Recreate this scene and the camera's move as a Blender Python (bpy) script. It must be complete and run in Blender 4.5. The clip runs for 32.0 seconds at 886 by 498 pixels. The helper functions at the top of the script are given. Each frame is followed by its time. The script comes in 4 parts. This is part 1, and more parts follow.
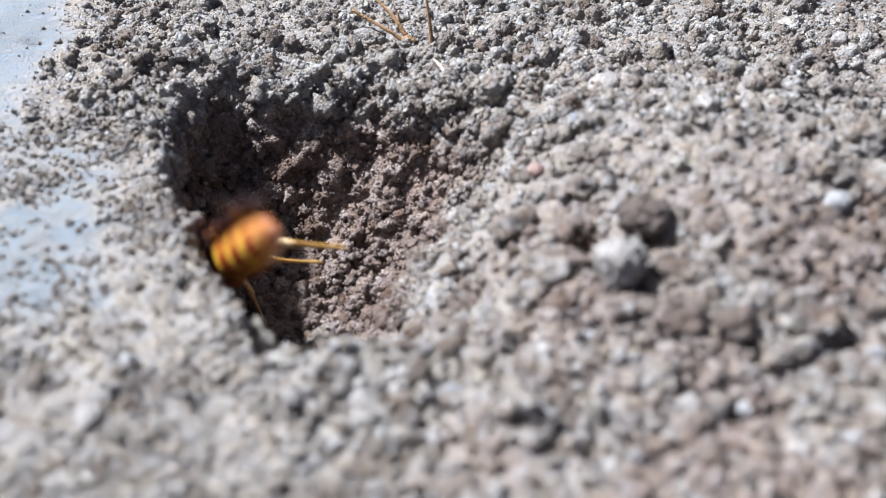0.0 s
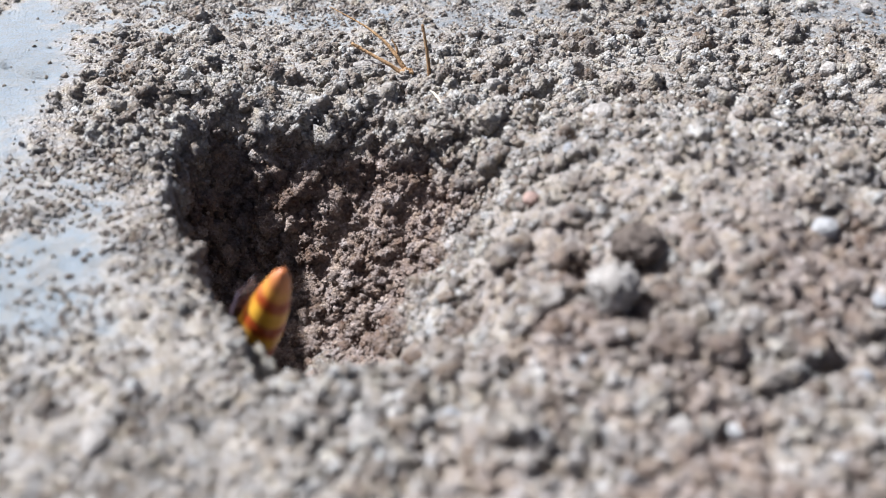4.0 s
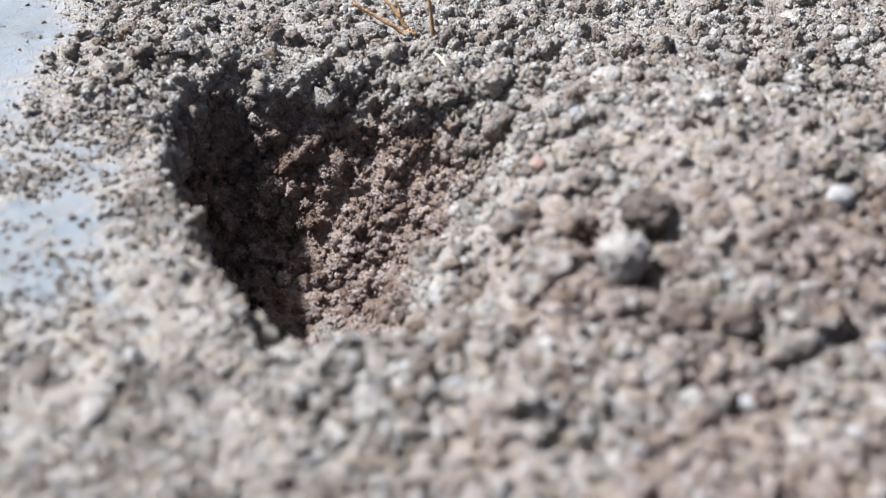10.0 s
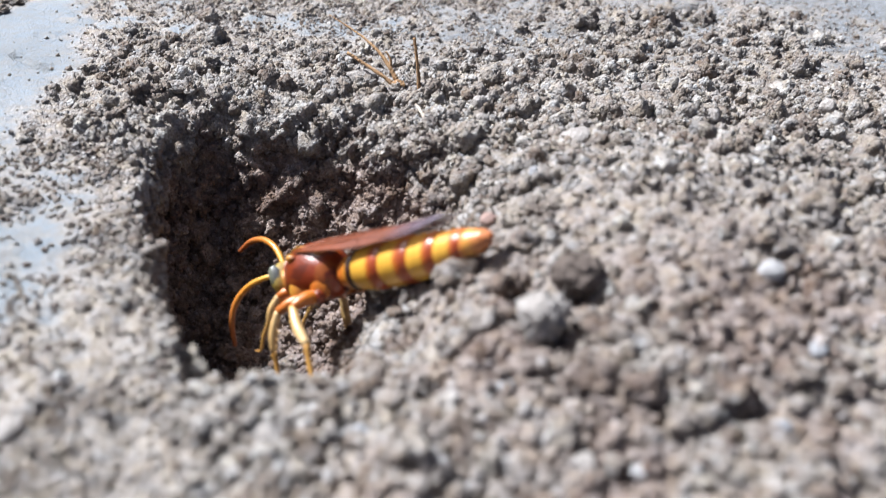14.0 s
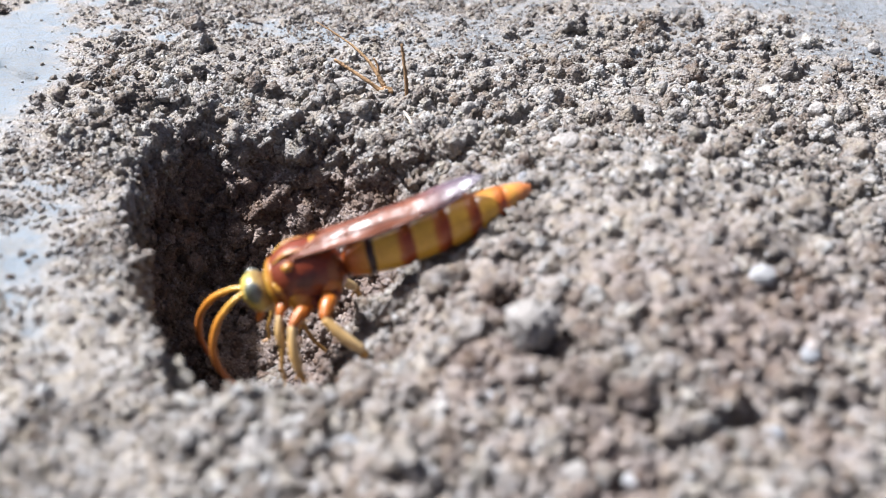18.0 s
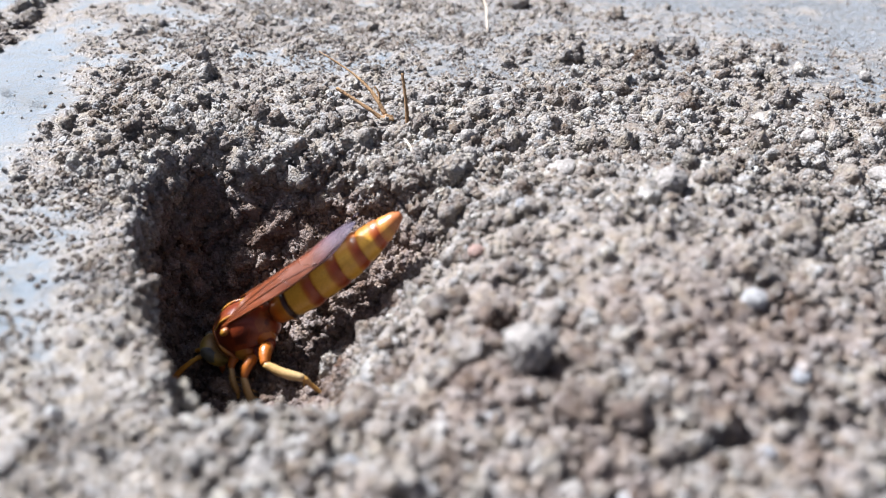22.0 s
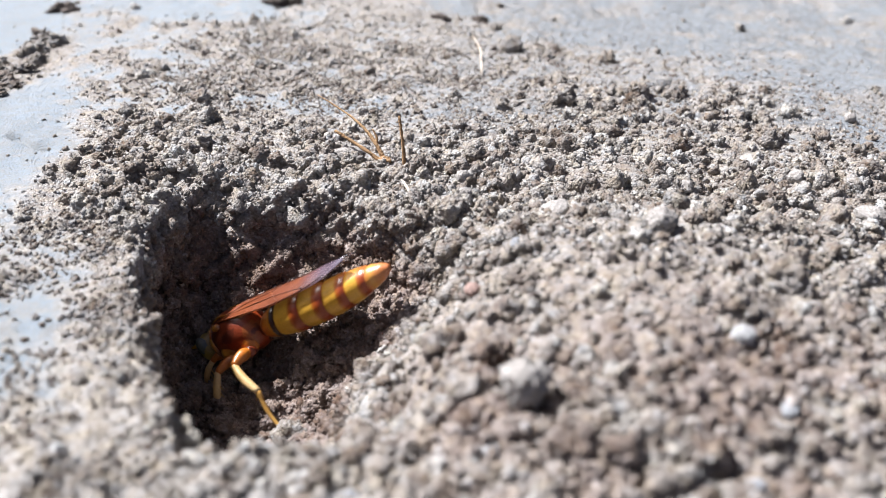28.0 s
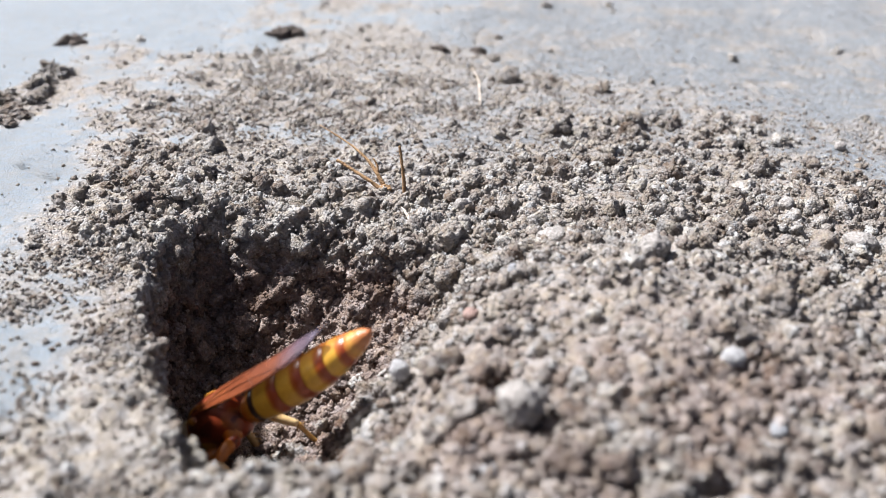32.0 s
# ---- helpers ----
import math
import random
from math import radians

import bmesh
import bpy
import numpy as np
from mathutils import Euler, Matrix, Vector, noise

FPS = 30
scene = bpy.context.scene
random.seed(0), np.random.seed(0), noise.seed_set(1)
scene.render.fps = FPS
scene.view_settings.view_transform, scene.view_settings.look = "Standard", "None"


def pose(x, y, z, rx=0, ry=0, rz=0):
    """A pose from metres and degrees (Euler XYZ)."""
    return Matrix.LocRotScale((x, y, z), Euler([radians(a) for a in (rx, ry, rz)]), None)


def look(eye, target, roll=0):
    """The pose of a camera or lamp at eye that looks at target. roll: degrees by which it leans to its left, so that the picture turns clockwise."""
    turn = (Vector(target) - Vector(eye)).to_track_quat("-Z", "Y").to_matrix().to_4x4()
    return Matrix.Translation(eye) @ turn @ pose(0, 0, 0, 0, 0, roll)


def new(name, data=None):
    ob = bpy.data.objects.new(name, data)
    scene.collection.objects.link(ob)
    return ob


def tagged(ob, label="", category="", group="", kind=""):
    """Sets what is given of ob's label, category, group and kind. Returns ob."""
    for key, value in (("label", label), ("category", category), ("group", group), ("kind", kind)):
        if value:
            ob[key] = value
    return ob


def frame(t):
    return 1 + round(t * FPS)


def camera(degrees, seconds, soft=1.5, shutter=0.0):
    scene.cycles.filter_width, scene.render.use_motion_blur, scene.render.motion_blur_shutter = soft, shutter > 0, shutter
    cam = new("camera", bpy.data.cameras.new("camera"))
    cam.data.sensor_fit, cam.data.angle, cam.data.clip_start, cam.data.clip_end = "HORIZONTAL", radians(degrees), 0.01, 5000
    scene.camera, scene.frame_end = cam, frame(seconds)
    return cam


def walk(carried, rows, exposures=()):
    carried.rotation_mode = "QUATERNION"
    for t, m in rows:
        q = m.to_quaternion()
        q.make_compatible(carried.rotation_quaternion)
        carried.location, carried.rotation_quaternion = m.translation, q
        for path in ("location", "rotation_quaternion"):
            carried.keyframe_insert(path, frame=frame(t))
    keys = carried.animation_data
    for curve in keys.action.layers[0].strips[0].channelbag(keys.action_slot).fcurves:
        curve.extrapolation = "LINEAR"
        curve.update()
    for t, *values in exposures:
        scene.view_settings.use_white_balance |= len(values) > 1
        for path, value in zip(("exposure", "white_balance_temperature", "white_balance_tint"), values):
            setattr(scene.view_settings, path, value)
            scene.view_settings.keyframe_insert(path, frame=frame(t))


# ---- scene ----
cam = camera(52.0, 32.0, soft=0.9, shutter=0.5)
PATH = [
    (0, (-0.00017, 0.00088, 0.05527), (-0.00031, 0.08136, -0.00409), 0.99),
    (0.5, (-0.00009, 0.00050, 0.05550), (-0.00022, 0.08148, -0.00317), 0.91),
    (1, (-0.00017, 0.00024, 0.05556), (-0.00027, 0.08126, -0.00306), 0.93),
    (1.5, (0.00008, -0.00063, 0.05631), (-0.00021, 0.08077, -0.00178), 0.73),
    (2, (-0.00002, -0.00043, 0.05607), (-0.00024, 0.08139, -0.00142), 0.79),
    (2.5, (-0.00006, -0.00008, 0.05580), (-0.00023, 0.08176, -0.00165), 0.84),
    (3, (-0.00004, 0.00005, 0.05567), (-0.00019, 0.08176, -0.00198), 0.75),
    (3.5, (0.00017, -0.00090, 0.05649), (-0.00009, 0.08109, -0.00077), 0.67),
    (5.5, (0.00016, -0.00081, 0.05629), (0.00004, 0.08167, -0.00024), 0.69),
    (6, (0.00000, 0.00000, 0.05576), (0.00000, 0.08227, -0.00109), 0.73),
    (6.5, (0.00002, 0.00155, 0.05461), (0.00006, 0.08282, -0.00366), 0.82),
    (7, (-0.00010, 0.00231, 0.05411), (0.00019, 0.08208, -0.00620), 0.96),
    (7.5, (-0.00001, 0.00191, 0.05456), (0.00023, 0.08151, -0.00596), 0.94),
    (8, (-0.00003, 0.00186, 0.05456), (0.00022, 0.08209, -0.00512), 0.92),
    (8.5, (-0.00001, 0.00268, 0.05401), (0.00026, 0.08171, -0.00727), 0.94),
    (9, (-0.00013, 0.00237, 0.05411), (0.00022, 0.08173, -0.00674), 0.96),
    (9.5, (-0.00010, 0.00237, 0.05418), (0.00013, 0.08165, -0.00677), 0.92),
    (10, (-0.00061, 0.00090, 0.05546), (-0.00057, 0.08090, -0.00454), 1.04),
    (10.5, (-0.00104, 0.00049, 0.05573), (-0.00334, 0.08180, -0.00245), 1.25),
    (11, (0.00066, 0.00154, 0.05553), (-0.00390, 0.08288, -0.00245), 1.35),
    (11.5, (0.00281, 0.00199, 0.05548), (-0.00241, 0.08343, -0.00231), 1.48),
    (12, (0.00370, 0.00168, 0.05601), (-0.00121, 0.08325, -0.00163), 1.50),
    (12.5, (0.00405, 0.00252, 0.05525), (-0.00068, 0.08393, -0.00263), 1.63),
    (13, (0.00726, 0.00196, 0.05597), (0.00149, 0.08311, -0.00218), 1.93),
    (13.5, (0.01050, 0.00141, 0.05648), (0.00327, 0.08291, -0.00102), 2.07),
    (14, (0.01225, 0.00037, 0.05763), (0.00528, 0.08269, 0.00129), 2.06),
    (14.5, (0.01246, -0.00098, 0.05844), (0.00562, 0.08316, 0.00483), 1.90),
    (15, (0.01229, -0.00020, 0.05785), (0.00565, 0.08393, 0.00420), 1.95),
    (15.5, (0.01226, 0.00108, 0.05701), (0.00578, 0.08387, 0.00129), 1.92),
    (17.5, (0.01253, 0.00128, 0.05731), (0.00637, 0.08355, 0.00079), 1.86),
    (18, (0.01257, 0.00122, 0.05731), (0.00640, 0.08399, 0.00152), 1.84),
    (18.5, (0.01258, 0.00109, 0.05732), (0.00640, 0.08396, 0.00171), 1.83),
    (19, (0.01260, 0.00135, 0.05716), (0.00639, 0.08409, 0.00134), 1.83),
    (19.5, (0.01266, 0.00052, 0.05788), (0.00645, 0.08340, 0.00228), 1.78),
    (20, (0.01269, 0.00040, 0.05780), (0.00640, 0.08379, 0.00295), 1.77),
    (20.5, (0.01272, 0.00023, 0.05794), (0.00638, 0.08374, 0.00329), 1.74),
    (21, (0.01275, -0.00022, 0.05828), (0.00639, 0.08350, 0.00396), 1.76),
    (21.5, (0.01281, -0.00050, 0.05845), (0.00637, 0.08341, 0.00443), 1.71),
    (22, (0.01281, -0.00067, 0.05858), (0.00638, 0.08355, 0.00505), 1.71),
    (22.5, (0.01279, -0.00109, 0.05886), (0.00640, 0.08328, 0.00557), 1.72),
    (23, (0.01281, -0.00087, 0.05870), (0.00640, 0.08367, 0.00568), 1.72),
    (23.5, (0.01284, -0.00116, 0.05884), (0.00638, 0.08348, 0.00597), 1.69),
    (24, (0.01280, -0.00138, 0.05897), (0.00640, 0.08343, 0.00638), 1.69),
    (24.5, (0.01286, -0.00209, 0.05937), (0.00644, 0.08296, 0.00717), 1.66),
    (25, (0.01288, -0.00204, 0.05938), (0.00647, 0.08330, 0.00766), 1.68),
    (25.5, (0.01288, -0.00228, 0.05953), (0.00651, 0.08322, 0.00808), 1.69),
    (26, (0.01288, -0.00299, 0.05992), (0.00653, 0.08289, 0.00909), 1.66),
    (26.5, (0.01286, -0.00307, 0.05998), (0.00657, 0.08308, 0.00959), 1.67),
    (28.5, (0.01278, -0.00285, 0.05982), (0.00660, 0.08365, 0.01003), 1.69),
    (29, (0.01286, -0.00323, 0.06003), (0.00663, 0.08325, 0.01020), 1.66),
    (29.5, (0.01288, -0.00335, 0.06007), (0.00663, 0.08320, 0.01038), 1.65),
    (30, (0.01294, -0.00378, 0.06031), (0.00666, 0.08286, 0.01078), 1.59),
    (30.5, (0.01295, -0.00431, 0.06063), (0.00668, 0.08261, 0.01159), 1.60),
    (31, (0.01303, -0.00437, 0.06059), (0.00669, 0.08282, 0.01203), 1.58),
    (31.5, (0.01316, -0.00571, 0.06129), (0.00681, 0.08181, 0.01334), 1.54),
    (32, (0.01315, -0.00576, 0.06124), (0.00674, 0.08218, 0.01407), 1.53),
]
cam.data.dof.use_dof = True
cam.data.dof.focus_distance = 0.141
cam.data.dof.aperture_fstop = 19
walk(cam, [(t, look(eye, target, roll)) for t, eye, target, roll in PATH], [(0, 1.06, 5980, 13), (0.5, 1.05, 6120, 13), (1, 1.04, 6190, 13), (13, 1.05, 6200, 13), (15, 1.17, 6210, 14), (18, 1.19, 6230, 14), (22, 1.17, 6180, 14), (26, 1.19, 6190, 14), (29, 1.21, 6430, 14), (31, 1.19, 6430, 14), (32, 1.09, 6430, 14)])
MM = 0.00115  # the plan below is in steps of 1.15 mm

# ---- world and sun ----
world = bpy.data.worlds.new("sky")
world.use_nodes = True
scene.world = world
wn = world.node_tree
sky = wn.nodes.new("ShaderNodeTexSky")
sky.sky_type = "NISHITA"
sky.sun_disc = False
sky.air_density, sky.dust_density, sky.ozone_density = 0.4, 4.0, 0.0
SUN_DIR = Vector((-0.572, 0.235, 0.79)).normalized()  # towards the sun
sky.sun_elevation = math.asin(SUN_DIR.z)
sky.sun_rotation = math.atan2(SUN_DIR.x, SUN_DIR.y)
wn.links.new(sky.outputs[0], wn.nodes["Background"].inputs[0])
wn.nodes["Background"].inputs[1].default_value = 0.058
sun_data = bpy.data.lights.new("sun", "SUN")
sun_data.energy = 5.15
sun_data.angle = radians(3)
sun_data.color = (0.962, 0.98, 0.972)
sun = new("sun", sun_data)
sun.matrix_world = look((0, 0, 1), tuple(Vector((0, 0, 1)) - SUN_DIR))


# ---- materials ----
def material(name, rough=0.9, metal=0.0, spec=0.3):
    m = bpy.data.materials.new(name)
    m.use_nodes = True
    b = m.node_tree.nodes["Principled BSDF"]
    b.inputs["Roughness"].default_value = rough
    b.inputs["Metallic"].default_value = metal
    b.inputs["Specular IOR Level"].default_value = spec
    return m, m.node_tree.nodes, m.node_tree.links, b


def ramp(nodes, stops):
    r = nodes.new("ShaderNodeValToRGB")
    e = r.color_ramp.elements
    while len(e) < len(stops):
        e.new(0.5)
    for k, (p, c) in zip(e, stops):
        k.position, k.color = p, (*c, 1)
    return r


def tex_noise(nodes, links, scale, detail=4, rough=0.6, coord=None):
    n = nodes.new("ShaderNodeTexNoise")
    n.inputs["Scale"].default_value = scale
    n.inputs["Detail"].default_value = detail
    n.inputs["Roughness"].default_value = rough
    c = coord or nodes.new("ShaderNodeTexCoord").outputs["Object"]
    links.new(c, n.inputs["Vector"])
    return n


def mixed(nodes, links, a, b, fac, mode="MIX"):
    m = nodes.new("ShaderNodeMix")
    m.data_type, m.blend_type = "RGBA", mode
    for sock, v in ((m.inputs[0], fac), (m.inputs[6], a), (m.inputs[7], b)):
        if hasattr(v, "is_linked"):
            links.new(v, sock)
        elif isinstance(v, tuple):
            sock.default_value = (*v, 1)
        else:
            sock.default_value = v
    return m.outputs[2]


def bumped(nodes, links, bsdf, height, strength, dist):
    b = nodes.new("ShaderNodeBump")
    b.inputs["Strength"].default_value = strength
    b.inputs["Distance"].default_value = dist
    links.new(height, b.inputs["Height"])
    links.new(b.outputs[0], bsdf.inputs["Normal"])


SOIL_STOPS = [(0.0, (0.100, 0.061, 0.046)), (0.22, (0.172, 0.136, 0.116)), (0.5, (0.258, 0.235, 0.219)), (0.76, (0.396, 0.388, 0.381)), (1.0, (0.70, 0.72, 0.735))]


def granules(n, l, scale):
    """Tiny granules stuck together: their colours at random, and their relief."""
    co = n.new("ShaderNodeTexCoord").outputs["Object"]
    v = n.new("ShaderNodeTexVoronoi")
    v.inputs["Scale"].default_value = scale
    l.new(co, v.inputs["Vector"])
    sep = n.new("ShaderNodeSeparateColor")
    l.new(v.outputs["Color"], sep.inputs[0])
    dome = n.new("ShaderNodeMath")
    dome.operation = "POWER"
    l.new(v.outputs["Distance"], dome.inputs[0])
    dome.inputs[1].default_value = 1.7
    grain = tex_noise(n, l, scale * 0.6, 4, 0.7, co)
    h = n.new("ShaderNodeMath")
    h.operation = "SUBTRACT"
    l.new(grain.outputs[0], h.inputs[0])
    l.new(dome.outputs[0], h.inputs[1])
    return sep.outputs[0], h.outputs[0]


def sum_of(n, l, a, wa, b, wb):
    m = n.new("ShaderNodeMath")
    m.operation = "MULTIPLY"
    l.new(a, m.inputs[0])
    m.inputs[1].default_value = wa
    k = n.new("ShaderNodeMath")
    k.operation = "MULTIPLY_ADD"
    l.new(b, k.inputs[0])
    k.inputs[1].default_value = wb
    l.new(m.outputs[0], k.inputs[2])
    return k.outputs[0]


def dug_shade_tint(n, l, c):
    """Tints newly dug earth browner, and paints shade into it too (by a vertex attribute)."""
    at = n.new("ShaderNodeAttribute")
    at.attribute_name = "dug_shade"
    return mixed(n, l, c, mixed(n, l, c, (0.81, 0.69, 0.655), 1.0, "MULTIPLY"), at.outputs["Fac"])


def soil_material(name, island, white=True, pale=0.0):
    """Dry crumbly earth: each crumb a little different, made of tiny granules."""
    m, n, l, b = material(name, 0.95, 0, 0.15)
    if island:
        pick = n.new("ShaderNodeNewGeometry").outputs["Random Per Island"]
    else:
        pick = n.new("ShaderNodeObjectInfo").outputs["Random"]
    cell, relief = granules(n, l, 2700)
    tone = sum_of(n, l, pick, 0.6 if white else 0.48, cell, 0.4)
    if pale:
        up = n.new("ShaderNodeMath")
        l.new(tone, up.inputs[0])
        up.inputs[1].default_value = pale
        tone = up.outputs[0]
    c = ramp_of(n, l, tone, SOIL_STOPS)
    n1 = tex_noise(n, l, 240, 4, 0.65)
    c = mixed(n, l, c, ramp_of(n, l, n1.outputs[0], [(0.36, (0.140, 0.109, 0.089)), (0.62, (0.46, 0.443, 0.424))]), 0.4)
    c = tinted(n, l, c)
    l.new(dug_shade_tint(n, l, c), b.inputs["Base Color"])
    fine = tex_noise(n, l, 5200, 3, 0.7)
    bumped(n, l, b, sum_of(n, l, relief, 1.0, fine.outputs[0], 0.7), 1.0, 0.00034)
    return m


def tinted(n, l, c):
    """Ochre, rusty and chalky-cool patches a few granules wide."""
    hue = tex_noise(n, l, 620, 3, 0.6)
    tint = ramp_of(n, l, hue.outputs[0], [(0.34, (1.05, 1.0, 0.86)), (0.5, (1.008, 1.0, 0.968)), (0.66, (0.95, 1.0, 1.045))])
    return mixed(n, l, c, tint, 0.9, "MULTIPLY")


def ramp_of(n, l, value, stops):
    r = ramp(n, stops)
    l.new(value, r.inputs[0])
    return r.outputs[0]


def ground_material():
    """Bare grey crust, and tan earth where the sheet is loose (attribute loose)."""
    m, n, l, b = material("ground_soil", 0.92, 0, 0.25)
    at = n.new("ShaderNodeAttribute")
    at.attribute_name = "loose"
    big = tex_noise(n, l, 60, 5, 0.6)
    mid = tex_noise(n, l, 420, 6, 0.7)
    fine = tex_noise(n, l, 2600, 4, 0.7)
    # crust tones are blued: the sky's reflection is put into the base colour
    crust = ramp_of(n, l, mid.outputs[0], [(0.25, (0.182, 0.223, 0.262)), (0.5, (0.258, 0.305, 0.352)), (0.75, (0.335, 0.388, 0.44))])
    crust = mixed(n, l, crust, ramp_of(n, l, big.outputs[0], [(0.35, (0.21, 0.238, 0.258)), (0.65, (0.258, 0.302, 0.342))]), 0.5)
    cell, relief = granules(n, l, 3600)
    film = ramp_of(n, l, mid.outputs[0], [(0.42, (0, 0, 0)), (0.58, (0.5, 0.5, 0.5))])
    crust = mixed(n, l, crust, (0.225, 0.226, 0.216), film)
    dust = ramp_of(n, l, fine.outputs[0], [(0.5, (0, 0, 0)), (0.62, (0.6, 0.6, 0.6))])
    crust = mixed(n, l, crust, (0.22, 0.212, 0.196), dust)
    # the crust behind the mound is weathered: rougher, with brown-grey dust in its hollows
    old = n.new("ShaderNodeAttribute")
    old.attribute_name = "worn"
    pits = tex_noise(n, l, 900, 5, 0.75)
    worn = ramp_of(n, l, pits.outputs[0], [(0.36, (0.155, 0.145, 0.135)), (0.5, (0.212, 0.224, 0.234)), (0.64, (0.285, 0.318, 0.357))])
    crust = mixed(n, l, crust, worn, old.outputs["Fac"])
    soil = ramp_of(n, l, sum_of(n, l, mid.outputs[0], 0.6, cell, 0.45), SOIL_STOPS)
    soil = mixed(n, l, soil, ramp_of(n, l, fine.outputs[0], [(0.3, (0.150, 0.124, 0.106)), (0.7, (0.42, 0.391, 0.364))]), 0.3)
    soil = dug_shade_tint(n, l, tinted(n, l, soil))
    edge = n.new("ShaderNodeMath")
    edge.operation = "MULTIPLY_ADD"
    l.new(mid.outputs[0], edge.inputs[0])
    edge.inputs[1].default_value = 0.9
    l.new(at.outputs["Fac"], edge.inputs[2])
    fac = ramp_of(n, l, edge.outputs[0], [(0.55, (0, 0, 0)), (0.95, (1, 1, 1))])
    l.new(mixed(n, l, crust, soil, fac), b.inputs["Base Color"])
    gloss = ramp_of(n, l, edge.outputs[0], [(0.55, (0.82, 0.82, 0.82)), (0.95, (0.95, 0.95, 0.95))])
    l.new(gloss, b.inputs["Roughness"])
    h = n.new("ShaderNodeMath")
    h.operation = "ADD"
    l.new(mid.outputs[0], h.inputs[0])
    l.new(relief, h.inputs[1])
    weathered = n.new("ShaderNodeMath")
    weathered.operation = "MULTIPLY"
    l.new(pits.outputs[0], weathered.inputs[0])
    l.new(old.outputs["Fac"], weathered.inputs[1])
    skin = sum_of(n, l, sum_of(n, l, mid.outputs[0], 0.5, fine.outputs[0], 1.8), 1.0, weathered.outputs[0], 4.0)
    both = n.new("ShaderNodeMix")
    l.new(fac, both.inputs[0])
    l.new(skin, both.inputs[2])
    l.new(h.outputs[0], both.inputs[3])
    bumped(n, l, b, both.outputs[0], 0.9, 0.00032)
    return m


def stone_material(name, dark, light, rough=0.75):
    m, n, l, b = material(name, rough, 0, 0.3)
    n1 = tex_noise(n, l, 600, 6, 0.7)
    n2 = tex_noise(n, l, 2600, 3, 0.6)
    c = ramp_of(n, l, n1.outputs[0], [(0.32, dark), (0.62, light)])
    c = mixed(n, l, c, ramp_of(n, l, n2.outputs[0], [(0.4, dark), (0.6, light)]), 0.4)
    l.new(c, b.inputs["Base Color"])
    bumped(n, l, b, sum_of(n, l, n1.outputs[0], 1.0, n2.outputs[0], 0.7), 0.9, 0.0006)
    return m


M_GROUND = ground_material()
M_CRUMB = soil_material("soil_crumbs", True)
M_GRIT = soil_material("bleached_grit", True, True, -0.08)
M_CLOD = soil_material("soil_clod", False, False)
M_GRAIN = soil_material("soil_granule", True, False)
M_PALE = stone_material("pale_stone", (0.175, 0.157, 0.141), (0.42, 0.400, 0.382))
M_WHITE = stone_material("white_quartz", (0.26, 0.26, 0.26), (0.44, 0.44, 0.45), 0.45)
M_BLUE = stone_material("blue_grey_pebble", (0.19, 0.198, 0.21), (0.35, 0.362, 0.385), 0.6)
M_PINK = stone_material("pink_pebble", (0.26, 0.16, 0.13), (0.38, 0.28, 0.25), 0.7)
M_DARK = stone_material("dark_brown_clod", (0.035, 0.027, 0.022), (0.085, 0.066, 0.054), 0.95)
M_DAMP = stone_material("damp_clod", (0.06, 0.047, 0.040), (0.16, 0.132, 0.116), 0.95)
M_STRAW = stone_material("dry_straw", (0.19, 0.10, 0.045), (0.42, 0.27, 0.14), 0.8)
M_FIBRE = stone_material("pale_fibre", (0.5, 0.42, 0.34), (0.68, 0.6, 0.5), 0.7)


# ---- numeric noise for the ground ----
def lattice(ix, iy, seed):
    h = (ix * 374761393 + iy * 668265263 + seed * 974634777) & 0xFFFFFFFF
    h = ((h ^ (h >> 13)) * 1274126177) & 0xFFFFFFFF
    return ((h ^ (h >> 16)) & 0xFFFF) / 65535.0


def value_noise(x, y, size, seed):
    u, v = x / size, y / size
    iu, iv = np.floor(u).astype(np.int64), np.floor(v).astype(np.int64)
    fu, fv = u - iu, v - iv
    fu, fv = fu * fu * (3 - 2 * fu), fv * fv * (3 - 2 * fv)
    a = lattice(iu, iv, seed) * (1 - fu) + lattice(iu + 1, iv, seed) * fu
    b = lattice(iu, iv + 1, seed) * (1 - fu) + lattice(iu + 1, iv + 1, seed) * fu
    return (a * (1 - fv) + b * fv) * 2 - 1


def knobs(x, y, size, seed):
    """Rounded knobs packed side by side, from -1 in the gaps to 1 on their tops."""
    u, v = x / size, y / size
    iu, iv = np.floor(u).astype(np.int64), np.floor(v).astype(np.int64)
    best, top = np.full(np.shape(u), 9.0), np.zeros(np.shape(u))
    for dx in (-1, 0, 1):
        for dy in (-1, 0, 1):
            cu, cv = iu + dx, iv + dy
            d = (u - cu - lattice(cu, cv, seed)) ** 2 + (v - cv - lattice(cu, cv, seed + 57)) ** 2
            top = np.where(d < best, lattice(cu, cv, seed + 91), top)
            best = np.minimum(best, d)
    return 1.6 * np.sqrt(np.clip(1 - best, 0, 1)) * (0.55 + 0.45 * top) - 0.8


def smooth(a, b, x):
    k = np.clip((x - a) / (b - a), 0, 1)
    return k * k * (3 - 2 * k)


def soft_min(values, k):
    low = np.minimum.reduce(values)
    return low - k * np.log(sum(np.exp(-(v - low) / k) for v in values))


def side(x, y, p, q):
    """Distance to the left of the line from p to q."""
    dx, dy = q[0] - p[0], q[1] - p[1]
    return (dx * (y - p[1]) - dy * (x - p[0])) / math.hypot(dx, dy)


MOUTH = (-20.0, 72.0)  # the burrow's mouth, under the crust's edge


